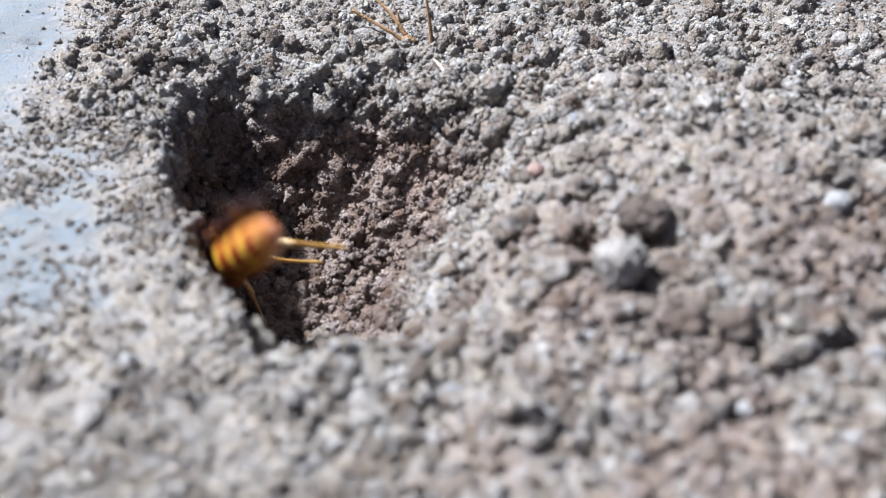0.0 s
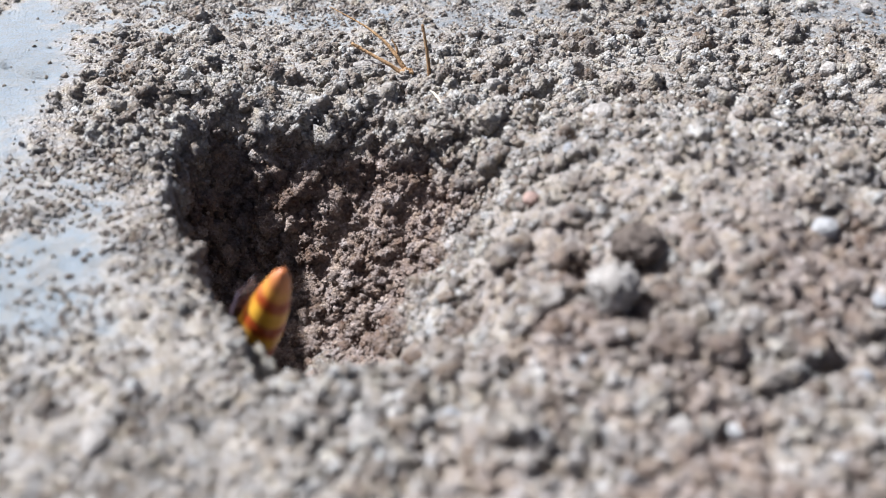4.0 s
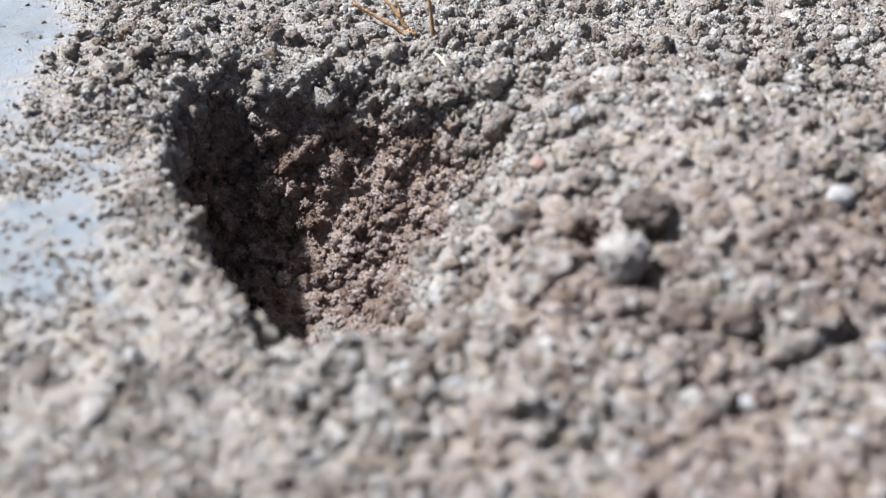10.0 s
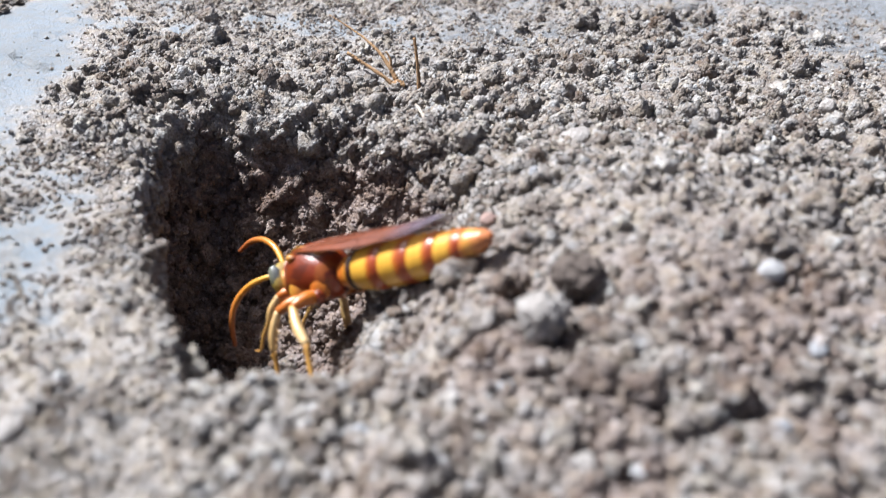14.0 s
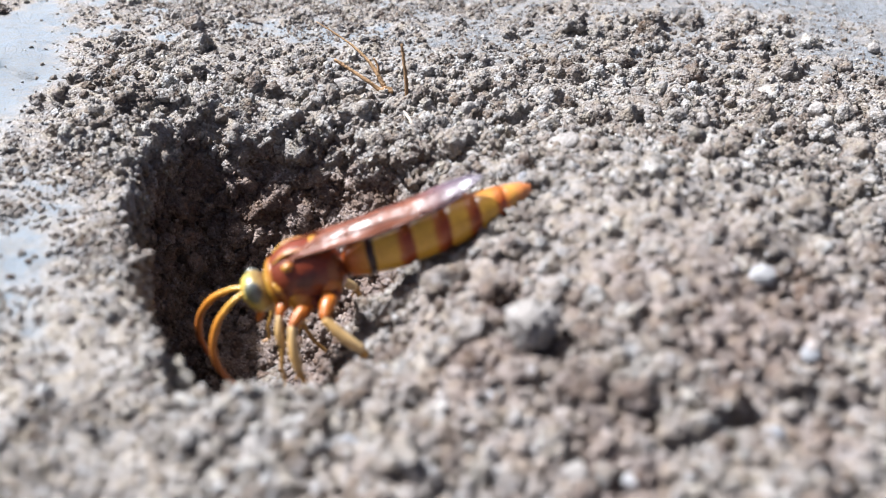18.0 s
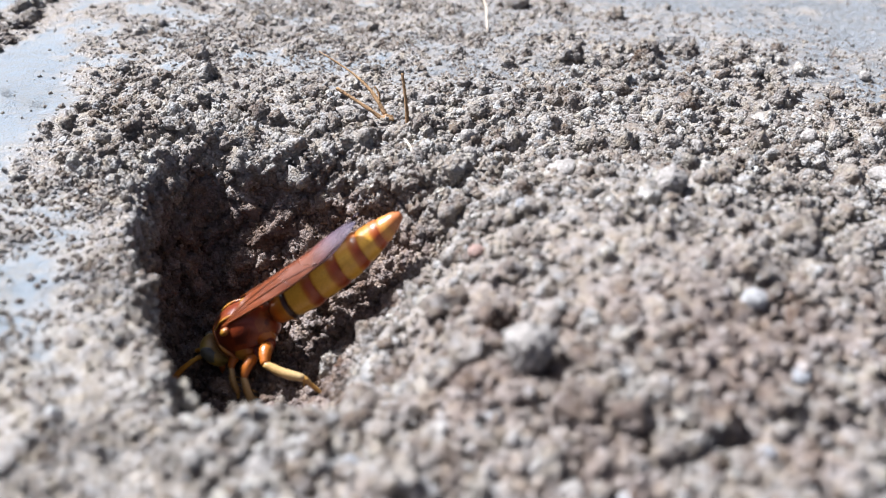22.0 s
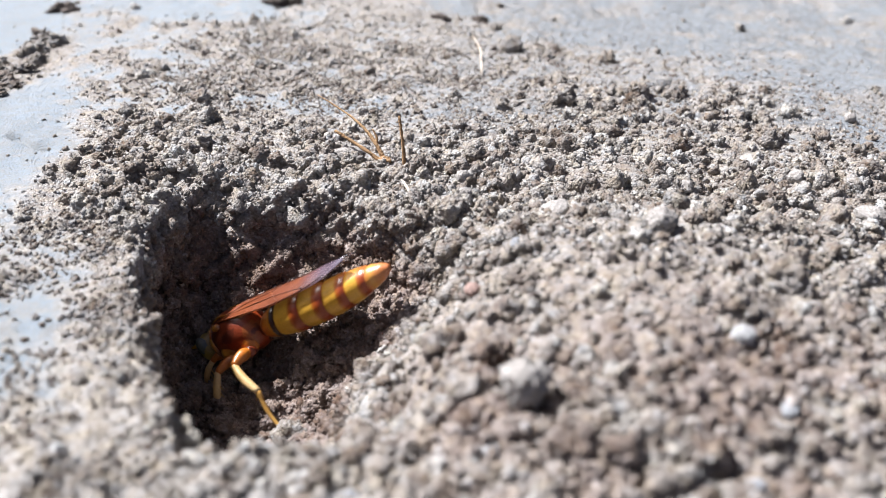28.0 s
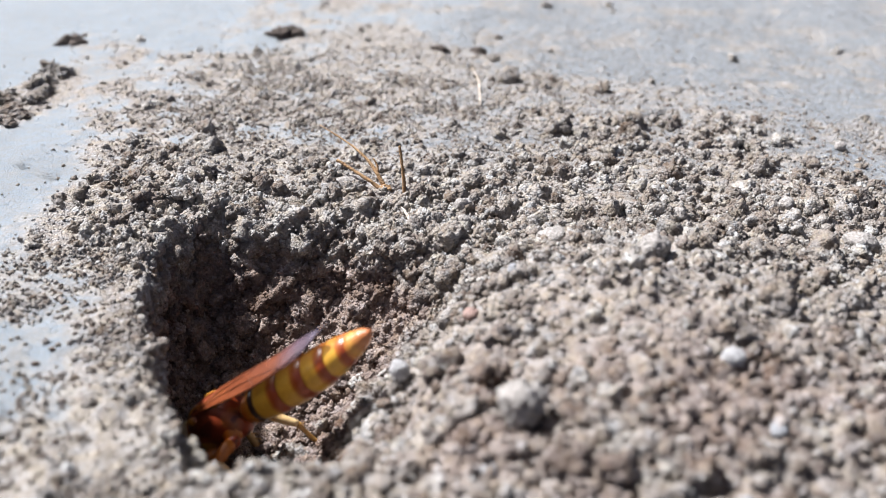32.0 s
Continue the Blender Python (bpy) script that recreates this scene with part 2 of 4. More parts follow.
def left_edge(x, y):
    """Distance into the pit from the crust's broken edge."""
    return soft_min([-side(x, y, (-13.4, 52.2), (-26.4, 72.6)), -side(x, y, (-26.4, 72.6), (-31.8, 90.5))], 0.8)


def heights(x, y):
    """Height of the ground in mm: level crust, the spoil mound, the dug pit."""
    wob = 1.6 * value_noise(x, y, 9, 3) + 0.8 * value_noise(x, y, 4, 4)
    sx = np.where(x < 26, 16.5, 24.0)
    sy = np.where(y < 74, 23.0, 22.0)
    mound = 7.0 * np.exp(-(((x - 26) / sx) ** 2) - ((y - 74) / sy) ** 2)
    z = mound - 1.6 * np.exp(-(((x + 20) / 22) ** 2) - ((y - 78) / 34) ** 2)
    # the pit: steep under the crust's edge, a slope of loose earth on the mound's side
    left = left_edge(x, y) + 0.6 * wob
    corner = -side(x, y, (-32.6, 91.0), (-27.5, 102.0)) + 0.7 * wob
    back = -side(x, y, (-28, 101.2), (-13, 102.4)) + 0.7 * wob
    bend = -side(x, y, (-13.5, 101.2), (3, 95.4)) + wob
    bend2 = -side(x, y, (3, 96), (11.5, 86.5)) + wob
    right = -side(x, y, (11.5, 88), (6.5, 58)) + wob
    front = -side(x, y, (7, 56.0), (-13.8, 51.4)) + 0.7 * wob
    lip = 2.6 * smooth(-8, 1.5, left)
    dl = lip + 5.5 * np.clip(left, -0.5, 99)
    db = np.where(back < 1.6, 1.4 * back, np.where(back < 3.0, 2.2 + 5.5 * (back - 1.6), 9.9 + 1.6 * (back - 3.0)))
    floor = 22.0 + 1.2 * wob - 0.16 * np.clip(x + 22, 0, 30)
    dn = np.where(bend < 1.6, 1.2 * bend, np.where(bend < 2.6, 1.9 + 5.0 * (bend - 1.6), 6.9 + 1.4 * (bend - 2.6)))
    depth = soft_min([dl, 4.0 * corner, db, dn, 1.2 * bend2, 0.7 * right + 0.028 * np.clip(right, 0, 40) ** 2, 1.3 * front, floor], 1.2)
    inside = smooth(-9, -1, left) * smooth(-5, 0, right) * smooth(-4, 0, back) * smooth(-4, 0, corner) * smooth(-4, 0, bend) * smooth(-4, 0, bend2) * smooth(-4, 0, front)
    z = z - np.clip(depth, 0, None) * inside
    # two short cracks in the crust
    for (ax, ay), (bx, by), deep in (((34.5, 145.0), (39.5, 151.0), 2.2), ((-58.5, 111.5), (-52.0, 108.0), 1.1)):
        run = math.hypot(bx - ax, by - ay)
        along = np.clip(((x - ax) * (bx - ax) + (y - ay) * (by - ay)) / run, 0, run)
        off = np.hypot(x - ax - along * (bx - ax) / run, y - ay - along * (by - ay) / run) + 0.5 * value_noise(x, y, 2.5, 15)
        z = z - deep * np.exp(-((off / 0.75) ** 2))
    near = 1 + 0.6 * (1 - smooth(56, 84, y))
    dug = smooth(0.5, 4, np.clip(depth, 0, None) * inside)
    brink = smooth(88, 97, y) * (1 - smooth(112, 124, y)) * smooth(-42, -34, x) * (1 - smooth(4, 18, x))
    lumpy = np.maximum(dug, 0.8 * brink)
    z = z + lumpy * (1.3 * knobs(x, y, 4.6, 41) + 0.85 * knobs(x, y, 2.3, 42))
    z = z + looseness(x, y) * (0.5 * knobs(x, y, 2.9, 43) + 0.34 * knobs(x, y, 1.45, 44))
    z = z + crust_side(x, y) * looseness(x, y) * (0.34 * knobs(x, y, 1.5, 46) + 0.22 * knobs(x, y, 3.4, 47))
    z = z + weathering(x, y) * (0.42 * knobs(x, y, 3.6, 48) + 0.3 * knobs(x, y, 1.9, 49) - 0.2)
    rough = (0.7 + 0.5 * (1 - smooth(54, 74, y))) * value_noise(x, y, 5.5, 9) + near * (0.35 * value_noise(x, y, 2.6, 5) + 0.3 * value_noise(x, y, 1.3, 6))
    return z + rough * (0.22 + 0.8 * looseness(x, y) * (1 - 0.3 * crust_side(x, y))) + 0.5 * value_noise(x, y, 24, 8)


def looseness(x, y):
    """1 where the ground is loose earth, 0 where it is bare crust."""
    n = 0.6 * value_noise(x, y, 16, 11) + 0.4 * value_noise(x, y, 6, 12)
    m = 0.6 * value_noise(x, y, 5, 13) + 0.4 * value_noise(x, y, 2.2, 14)
    xb = np.where(y < 94, -24.5 - 0.46 * np.clip(y - 54, -20, 40), -43 - 0.45 * (y - 94))
    yb = 174 - 0.0105 * np.clip(x, 0, None) ** 2
    body = smooth(-9, 8, x - xb + 6 * n + 3 * m) * (1 - smooth(-12, 10, y - yb - 12 * n))
    thin = smooth(100, 132, y) + smooth(-36, -46, x) * smooth(112, 128, y)
    body = body * (1 - 0.8 * np.clip(thin, 0, 1) * smooth(-0.35, 0.25, m + 0.5 * n))
    # a thin cover of grit over the near crust, a mossy patch beyond the bare strip
    grit = (0.46 + 0.36 * (1 - smooth(46, 62, y))) * (1 - smooth(70, 100, y + 0.3 * (x + 30))) * smooth(-0.6, 0.4, 0.6 * n + 0.8 * m) * smooth(-80, -48 + 12 * smooth(54, 66, y), x)
    grit = np.maximum(grit, 0.72 * (1 - smooth(48, 60, y + 4 * n)) * smooth(-100, -72, x))
    patch = 0.95 * np.exp(-((((x + 72) / 6) ** 2 + ((y - 141) / 17) ** 2) ** 2))
    speck = 0.25 * smooth(0.55, 0.9, m) + 0.34 * smooth(105, 140, y) * smooth(-25, 25, x) * smooth(-0.35, 0.45, 0.7 * m + 0.6 * n)
    speck = speck + 0.5 * smooth(138, 165, y) * smooth(-70, -40, x) * (1 - smooth(-25, 25, x)) * smooth(-0.4, 0.5, 0.7 * m + 0.6 * n)
    return np.clip(np.maximum.reduce([body, grit, patch, speck]), 0, 1)


def weathering(x, y):
    """1 on the rough old crust behind the mound, 0 on the smooth strip beside the pit."""
    n = 0.6 * value_noise(x, y, 12, 51) + 0.4 * value_noise(x, y, 5, 52)
    return np.clip(smooth(-34, 6, x - 0.12 * (y - 120) + 8 * n) * smooth(96, 124, y + 8 * n) * (0.8 + 0.25 * n), 0, 1)


def crust_side(x, y):
    """1 on the crust's side of the pit, where only fine grit lies; 0 elsewhere."""
    left = left_edge(x, y)
    return (1 - smooth(-4, 1.5, left)) * (1 - smooth(82, 96, y))


def spaced(lo, hi, step, reach, far):
    """Even steps from lo to hi, slowly wider ones as far as reach, then ever wider ones out to far on both sides."""
    mid = list(np.arange(lo, hi + step / 2, step))
    d, a, b = step, lo, hi
    while b < far:
        d = min(d * 1.02, 0.9) if b < reach else d * 1.35
        a, b = a - d, b + d
        mid.insert(0, a)
        mid.append(b)
    return np.array(mid)


def mesh_from(name, verts, faces, mat, smoothed=True):
    """A mesh from arrays of corners (metres) and of equal-sided faces."""
    me = bpy.data.meshes.new(name)
    verts, faces = np.asarray(verts, np.float32), np.asarray(faces, np.int32)
    nf, k = faces.shape
    me.vertices.add(len(verts))
    me.vertices.foreach_set("co", verts.ravel())
    me.loops.add(nf * k)
    me.loops.foreach_set("vertex_index", faces.ravel())
    me.polygons.add(nf)
    me.polygons.foreach_set("loop_start", np.arange(0, nf * k, k, dtype=np.int32))
    me.polygons.foreach_set("use_smooth", np.full(nf, smoothed))
    me.update(calc_edges=True)
    me.materials.append(mat)
    return me


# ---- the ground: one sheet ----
def mark_dug_shade(me, co):
    """Dug earth with shade painted in: the pit's walls and floor, and the spoil thrown on the mound's near side."""
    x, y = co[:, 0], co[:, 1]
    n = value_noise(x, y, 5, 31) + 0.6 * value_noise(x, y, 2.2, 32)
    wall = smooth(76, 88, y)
    # darkens with depth: pit shade painted in along with the dug earth's brown
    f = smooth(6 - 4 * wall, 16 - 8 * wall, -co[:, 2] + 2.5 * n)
    # near slope of the mound: spoil brown plus its shading, put into the colour
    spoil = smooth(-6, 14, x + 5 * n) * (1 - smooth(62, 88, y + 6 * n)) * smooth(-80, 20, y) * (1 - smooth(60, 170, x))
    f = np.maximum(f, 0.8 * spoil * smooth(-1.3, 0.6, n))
    at = me.attributes.new("dug_shade", "FLOAT", "POINT")
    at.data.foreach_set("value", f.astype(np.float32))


def build_ground():
    xs = spaced(-48, 48, 0.4, 100, 30000)
    ys = spaced(46, 128, 0.4, 225, 30000)
    gx, gy = np.meshgrid(xs, ys)
    x, y = gx.ravel(), gy.ravel()
    near = (np.abs(x) < 400) & (np.abs(y) < 700)
    z = np.where(near, heights(np.where(near, x, 0), np.where(near, y, -500)), 0)
    depth = np.clip(-z - 5, 0, None)
    # the crust's edge overhangs the pit
    left = left_edge(x, y)
    under = np.clip(depth / 8, 0, 1) * np.exp(-(np.clip(left, 0, None) / 4.0) ** 2) * 4.5
    # the burrow runs down and away under it
    bore = 24 * np.exp(-(((x - MOUTH[0]) ** 2 + (y - MOUTH[1]) ** 2) / 4.2**2) ** 1.5) * smooth(6, 14, depth)
    z = z - bore
    x = x - under * 0.88 - bore * 0.75
    y = y - under * 0.48 - bore * 0.1
    nx, ny = len(xs), len(ys)
    i = np.arange(nx * ny).reshape(ny, nx)
    quads = np.stack([i[:-1, :-1], i[:-1, 1:], i[1:, 1:], i[1:, :-1]], -1).reshape(-1, 4)
    co = np.stack([x, y, z], -1)
    me = mesh_from("ground", co * MM, quads, M_GROUND)
    # far away the ground is one even, weathered crust
    away = smooth(150, 360, np.hypot(gx.ravel(), gy.ravel() - 90))
    lo = np.where(near, looseness(gx.ravel(), gy.ravel()), 0.15)
    lo = lo + (0.15 - lo) * away
    at = me.attributes.new("loose", "FLOAT", "POINT")
    at.data.foreach_set("value", lo.astype(np.float32))
    wear = np.where(near, weathering(gx.ravel(), gy.ravel()), 0.8)
    wear = wear + (0.8 - wear) * away
    at = me.attributes.new("worn", "FLOAT", "POINT")
    at.data.foreach_set("value", wear.astype(np.float32))
    mark_dug_shade(me, co)
    tagged(new("ground", me), "dry grey soil crust with a dug pit and loose earth", "ground", kind="structure")
    return co, lo, quads


GROUND_CO, GROUND_LOOSE, GROUND_QUADS = build_ground()


# ---- crumbs of earth ----
def lump_shape(seed, level, jag, flat=1.0):
    """Corners and triangles of an uneven lump of radius about 1, knobbly with granules."""
    bm = bmesh.new()
    bmesh.ops.create_icosphere(bm, subdivisions=level, radius=1.0)
    off = Vector((seed * 7.1, seed * 3.7, seed * 1.3))
    for v in bm.verts:
        d = 1 + 0.7 * jag * noise.noise(v.co * 1.1 + off)
        if level < 2:
            d += 0.75 * jag * noise.noise(v.co * 2.6 + off)
        else:
            d += 0.75 * jag * (0.42 - noise.voronoi(v.co * (0.55 + 0.5 * level) + off)[0][0])
            d += 0.35 * jag * noise.noise(v.co * 4.1 + off)
        if level > 2:
            d += 0.3 * jag * noise.noise(v.co * 8.5 + off)
        v.co = v.co * d
        v.co.z *= flat
    co = np.array([v.co[:] for v in bm.verts])
    tri = np.array([[v.index for v in f.verts] for f in bm.faces])
    bm.free()
    return co, tri


def turns(rng, n):
    q = rng.normal(size=(n, 4))
    q /= np.linalg.norm(q, axis=1)[:, None]
    w, x, y, z = q.T
    return np.stack([np.stack([1 - 2 * (y * y + z * z), 2 * (x * y - z * w), 2 * (x * z + y * w)], -1),
                     np.stack([2 * (x * y + z * w), 1 - 2 * (x * x + z * z), 2 * (y * z - x * w)], -1),
                     np.stack([2 * (x * z - y * w), 2 * (y * z + x * w), 1 - 2 * (x * x + y * y)], -1)], 1)


def surface_spots(rng, n, weight):
    """n spots on the ground sheet, by weight per face times its area, with the sheet's normal."""
    q = GROUND_CO[GROUND_QUADS]
    c = q.mean(1)
    nor = np.cross(q[:, 2] - q[:, 0], q[:, 3] - q[:, 1])
    area = np.linalg.norm(nor, axis=1) / 2
    nor = nor / (2 * area[:, None] + 1e-12)
    w = area * weight(c, GROUND_LOOSE[GROUND_QUADS].mean(1))
    w = np.where((np.abs(c[:, 0]) < 90) & (c[:, 1] > 24) & (c[:, 1] < 230), w, 0)
    pick = rng.choice(len(w), n, p=w / w.sum())
    a, b = rng.random((n, 1)), rng.random((n, 1))
    k = q[pick]
    spot = (k[:, 0] * (1 - a) + k[:, 1] * a) * (1 - b) + (k[:, 3] * (1 - a) + k[:, 2] * a) * b
    return spot, nor[pick]


def scatter(name, label, n, radius, level, jag, weight, seed, sink=0.35, smoothed=True, mat=None, hosts=None, share=0.0):
    """Crumbs strewn over the ground; a share of them sticks to the larger lumps of hosts. Returns their spots and sizes."""
    rng = np.random.default_rng(seed)
    spots, nor = surface_spots(rng, n, weight)
    shapes = [lump_shape(seed * 10 + k, level, jag, 0.85) for k in range(8)]
    size = radius[0] * (radius[1] / radius[0]) ** (rng.random(n) ** 1.7)
    spots = spots + nor * (size * (1 - 2 * sink))[:, None]
    stuck = int(n * share)
    if stuck:
        pick = rng.choice(len(hosts[1]), stuck, p=hosts[1] ** 2 / (hosts[1] ** 2).sum())
        way = rng.normal(size=(stuck, 3)) + np.array([-0.1, -0.5, 0.7])
        way /= np.linalg.norm(way, axis=1)[:, None]
        spots[:stuck] = hosts[0][pick] + way * (hosts[1][pick] * 0.92)[:, None]
    rot = turns(rng, n)
    kind = rng.integers(0, 8, n)
    vs, fs, base = [], [], 0
    for k, (co, tri) in enumerate(shapes):
        m = np.where(kind == k)[0]
        if not len(m):
            continue
        v = np.einsum("nij,pj->npi", rot[m], co) * size[m][:, None, None] + spots[m][:, None]
        vs.append(v.reshape(-1, 3))
        fs.append((tri[None] + (np.arange(len(m)) * len(co))[:, None, None] + base).reshape(-1, 3))
        base += len(m) * len(co)
    co = np.concatenate(vs)
    me = mesh_from(name, co * MM, np.concatenate(fs), mat or M_CRUMB, smoothed)
    mark_dug_shade(me, co)
    tagged(new(name, me), label, "soil", kind="stuff")
    return spots, size


def clumps(c):
    """Crumbs lie in drifts, with barer dust between."""
    n = 0.6 * value_noise(c[:, 0], c[:, 1], 4.5, 21) + 0.4 * value_noise(c[:, 0], c[:, 1], 2.0, 22)
    return 0.45 + smooth(-0.45, 0.5, n)


def spread(c):
    """Crumbs reach over the thin dust behind the pit as well."""
    return smooth(-46, -30, c[:, 0]) * smooth(96, 110, c[:, 1]) * (1 - smooth(120, 165, c[:, 1] + 0.004 * c[:, 0] ** 2))


def middle(c):
    """The wedge of ground round the pit and mound; crumbs lie thinner outside it."""
    x, y = c[:, 0], c[:, 1]
    d = 0.55 * np.hypot(y, 48) + 5
    return 0.1 + 0.9 * smooth(-d - 6, -d, x) * (1 - smooth(d + 8, d + 14, x)) * smooth(30, 36, y)


def w_loose(c, lo):
    lo = np.maximum(lo, 0.6 * spread(c))
    return (0.02 + lo**1.3) * clumps(c) * (1 + 0.8 * crust_side(c[:, 0], c[:, 1])) * middle(c) * (0.12 + 0.88 * smooth(56, 76, c[:, 1]))


def pit_brink(c):
    """The pit's back brink is strewn with coarser lumps."""
    x, y = c[:, 0], c[:, 1]
    return smooth(90, 97, y) * (1 - smooth(114, 124, y)) * smooth(-42, -34, x) * (1 - smooth(2, 16, x))


def w_lumps(c, lo):
    lo = np.maximum(lo, 0.7 * spread(c))
    far = 1 - 0.8 * smooth(112, 136, c[:, 1] - 0.35 * c[:, 0])
    return (0.008 + lo**2.2) * clumps(c) * (1 + 0.8 * pit_wall(c) + 0.6 * pit_brink(c)) * far * (1 - 0.93 * crust_side(c[:, 0], c[:, 1])) * middle(c)


def w_aggregates(c, lo):
    return w_lumps(c, lo) * smooth(66, 80, c[:, 1]) * (1 - 0.75 * smooth(118, 135, c[:, 1]))


def w_near(c, lo):
    return (0.02 + lo**1.5) * clumps(c) ** 1.5 * middle(c) * (1 - smooth(58, 76, c[:, 1])) * (1 - 0.9 * crust_side(c[:, 0], c[:, 1]))


def pit_wall(c):
    return smooth(1.0, 4.0, -c[:, 2]) * smooth(-40, -28, c[:, 0])


def w_coarse(c, lo):
    far = smooth(80, 110, c[:, 1]) * (1 - smooth(135, 160, c[:, 1])) * smooth(-5, 25, c[:, 0])
    return (0.012 + lo**2) * clumps(c) ** 2 * (0.3 + 1.6 * far + 1.0 * pit_wall(c) + 1.6 * pit_brink(c)) * (1 - crust_side(c[:, 0], c[:, 1])) * middle(c) * (1 - 0.9 * smooth(106, 116, c[:, 1]) * (1 - smooth(-4, 12, c[:, 0])))


def w_far(c, lo):
    """Fine crumbs thin out over the crust behind the pit."""
    x, y = c[:, 0], c[:, 1]
    return smooth(108, 120, y) * (1 - smooth(145, 200, y + 0.5 * np.clip(x - 5, 0, None))) * smooth(-62, -44, x - 0.1 * (y - 110)) * (0.35 + lo) * clumps(c) ** 1.5 * middle(c)


COARSE = scatter("soil_granules", "coarse tan granules of dry earth on the mound", 620, (0.9, 2.1), 3, 0.95, w_coarse, 3, 0.46, True, M_GRAIN)
AGGREGATES = scatter("soil_aggregates", "knobbly tan aggregates of dry earth in the pit and behind it", 2700, (0.45, 1.25), 3, 1.0, w_aggregates, 5, 0.44)
scatter("soil_lumps", "small tan lumps of dry crumbly earth", 6500, (0.28, 0.8), 2, 0.95, w_lumps, 2, 0.44)
scatter("near_lumps", "tan and white lumps of earth before the mound", 4000, (0.32, 0.95), 2, 1.05, w_near, 6, 0.44)
HOSTS = [np.concatenate(k) for k in zip(COARSE, AGGREGATES)]
scatter("soil_crumbs", "fine tan crumbs of dry earth over the pit and mound", 38000, (0.12, 0.32), 1, 0.6, w_loose, 1, 0.42, False, None, HOSTS, 0.42)
scatter("far_crumbs", "fine pale crumbs thinning out over the crust", 13000, (0.16, 0.46), 1, 0.7, w_far, 7, 0.5, False, M_GRIT)
scatter("crust_grit", "tan and white grit strewn over the near crust", 8500, (0.16, 0.46), 1, 0.7, lambda c, lo: crust_side(c[:, 0], c[:, 1]) * (0.12 + lo) * clumps(c) ** 2 * middle(c), 4, 0.42, False, M_GRIT)


# ---- helpers for things ----
def part(name, data, parent, label="", place=None):
    """One mesh object under a thing or part."""
    ob = new(name, data)
    if parent:
        ob.parent = parent
    if place is not None:
        ob.matrix_local = place
    return tagged(ob, label) if label else ob


def at(x, y, z, rx=0, ry=0, rz=0):
    return pose(x * MM, y * MM, z * MM, rx, ry, rz)


def level(x, y):
    return float(heights(np.array([float(x)]), np.array([float(y)]))[0])


def curve_points(points, n):
    """n points evenly along a smooth curve through the given ones."""
    p = [2 * Vector(points[0]) - Vector(points[1])] + [Vector(q) for q in points] + [2 * Vector(points[-1]) - Vector(points[-2])]
    out = []
    for k in range(n):
        s = k / (n - 1) * (len(points) - 1)
        i = min(int(s), len(points) - 2)
        u, (a, b, c, d) = s - i, p[i:i + 4]
        out.append(0.5 * (2 * b + (c - a) * u + (2 * a - 5 * b + 4 * c - d) * u * u + (3 * b - a - 3 * c + d) * u**3))
    return out


def tube(name, points, radii, mat, steps=14, sides=10, flat=1.0, rough=0.0):
    """A tapered round rod along a smooth curve, closed at both ends. Plan units."""
    pts = curve_points(points, steps)
    rad = np.interp(np.linspace(0, 1, steps), np.linspace(0, 1, len(radii)), radii)
    bm = bmesh.new()
    rings, side_ = [], None
    for k, c in enumerate(pts):
        ahead = (pts[min(k + 1, steps - 1)] - pts[max(k - 1, 0)]).normalized()
        ref = Vector((0, 0, 1)) if side_ is None and abs(ahead.z) < 0.9 else (Vector((1, 0, 0)) if side_ is None else side_.cross(ahead))
        side_ = ahead.cross(ref).normalized()
        up = side_.cross(ahead)
        ring = []
        for j in range(sides):
            a = 2 * math.pi * j / sides
            r = rad[k] * (1 + rough * noise.noise(Vector((k * 0.9, j * 1.7, rad[0] * 9))))
            ring.append(bm.verts.new((c + side_ * math.cos(a) * r + up * math.sin(a) * r * flat) * MM))
        rings.append(ring)
    for a, b in zip(rings, rings[1:]):
        for j in range(sides):
            bm.faces.new((a[j], a[(j + 1) % sides], b[(j + 1) % sides], b[j]))
    for ring, c, s in ((rings[0], pts[0], -1), (rings[-1], pts[-1], 1)):
        tip = bm.verts.new((c + (pts[1] - pts[0] if s < 0 else pts[-1] - pts[-2]).normalized() * s * rad[0 if s < 0 else -1] * 0.6) * MM)
        for j in range(sides):
            f = (ring[j], ring[(j + 1) % sides], tip)
            bm.faces.new(f if s > 0 else f[::-1])
    return finished(name, bm, mat)


def finished(name, bm, mat):
    bmesh.ops.recalc_face_normals(bm, faces=bm.faces)
    for f in bm.faces:
        f.smooth = True
    me = bpy.data.meshes.new(name)
    bm.to_mesh(me)
    bm.free()
    me.materials.append(mat)
    return me


def body(name, spine, mat, sides=24, pinch=0.0):
    """A rounded body through stations (x, z, half width, half height). Plan units."""
    bm = bmesh.new()
    st = np.array(spine, float)
    s = np.linspace(0, len(st) - 1, (len(st) - 1) * 4 + 1)
    pts = [curve_points([tuple(r[:3]) for r in st], len(s)), curve_points([(r[3], 0, 0) for r in st], len(s))]
    rings = []
    for c, h in zip(*pts):
        w, hh = max(c.z, 0.02), max(h.x, 0.02)
        rings.append([bm.verts.new(Vector((c.x, w * math.cos(a), c.y + hh * math.sin(a) * (1 - pinch * (math.sin(a) < 0)))) * MM)
                      for a in (2 * math.pi * j / sides for j in range(sides))])
    for a, b in zip(rings, rings[1:]):
        for j in range(sides):
            bm.faces.new((a[j], a[(j + 1) % sides], b[(j + 1) % sides], b[j]))
    bm.faces.new(rings[0])
    bm.faces.new(rings[-1])
    return finished(name, bm, mat)


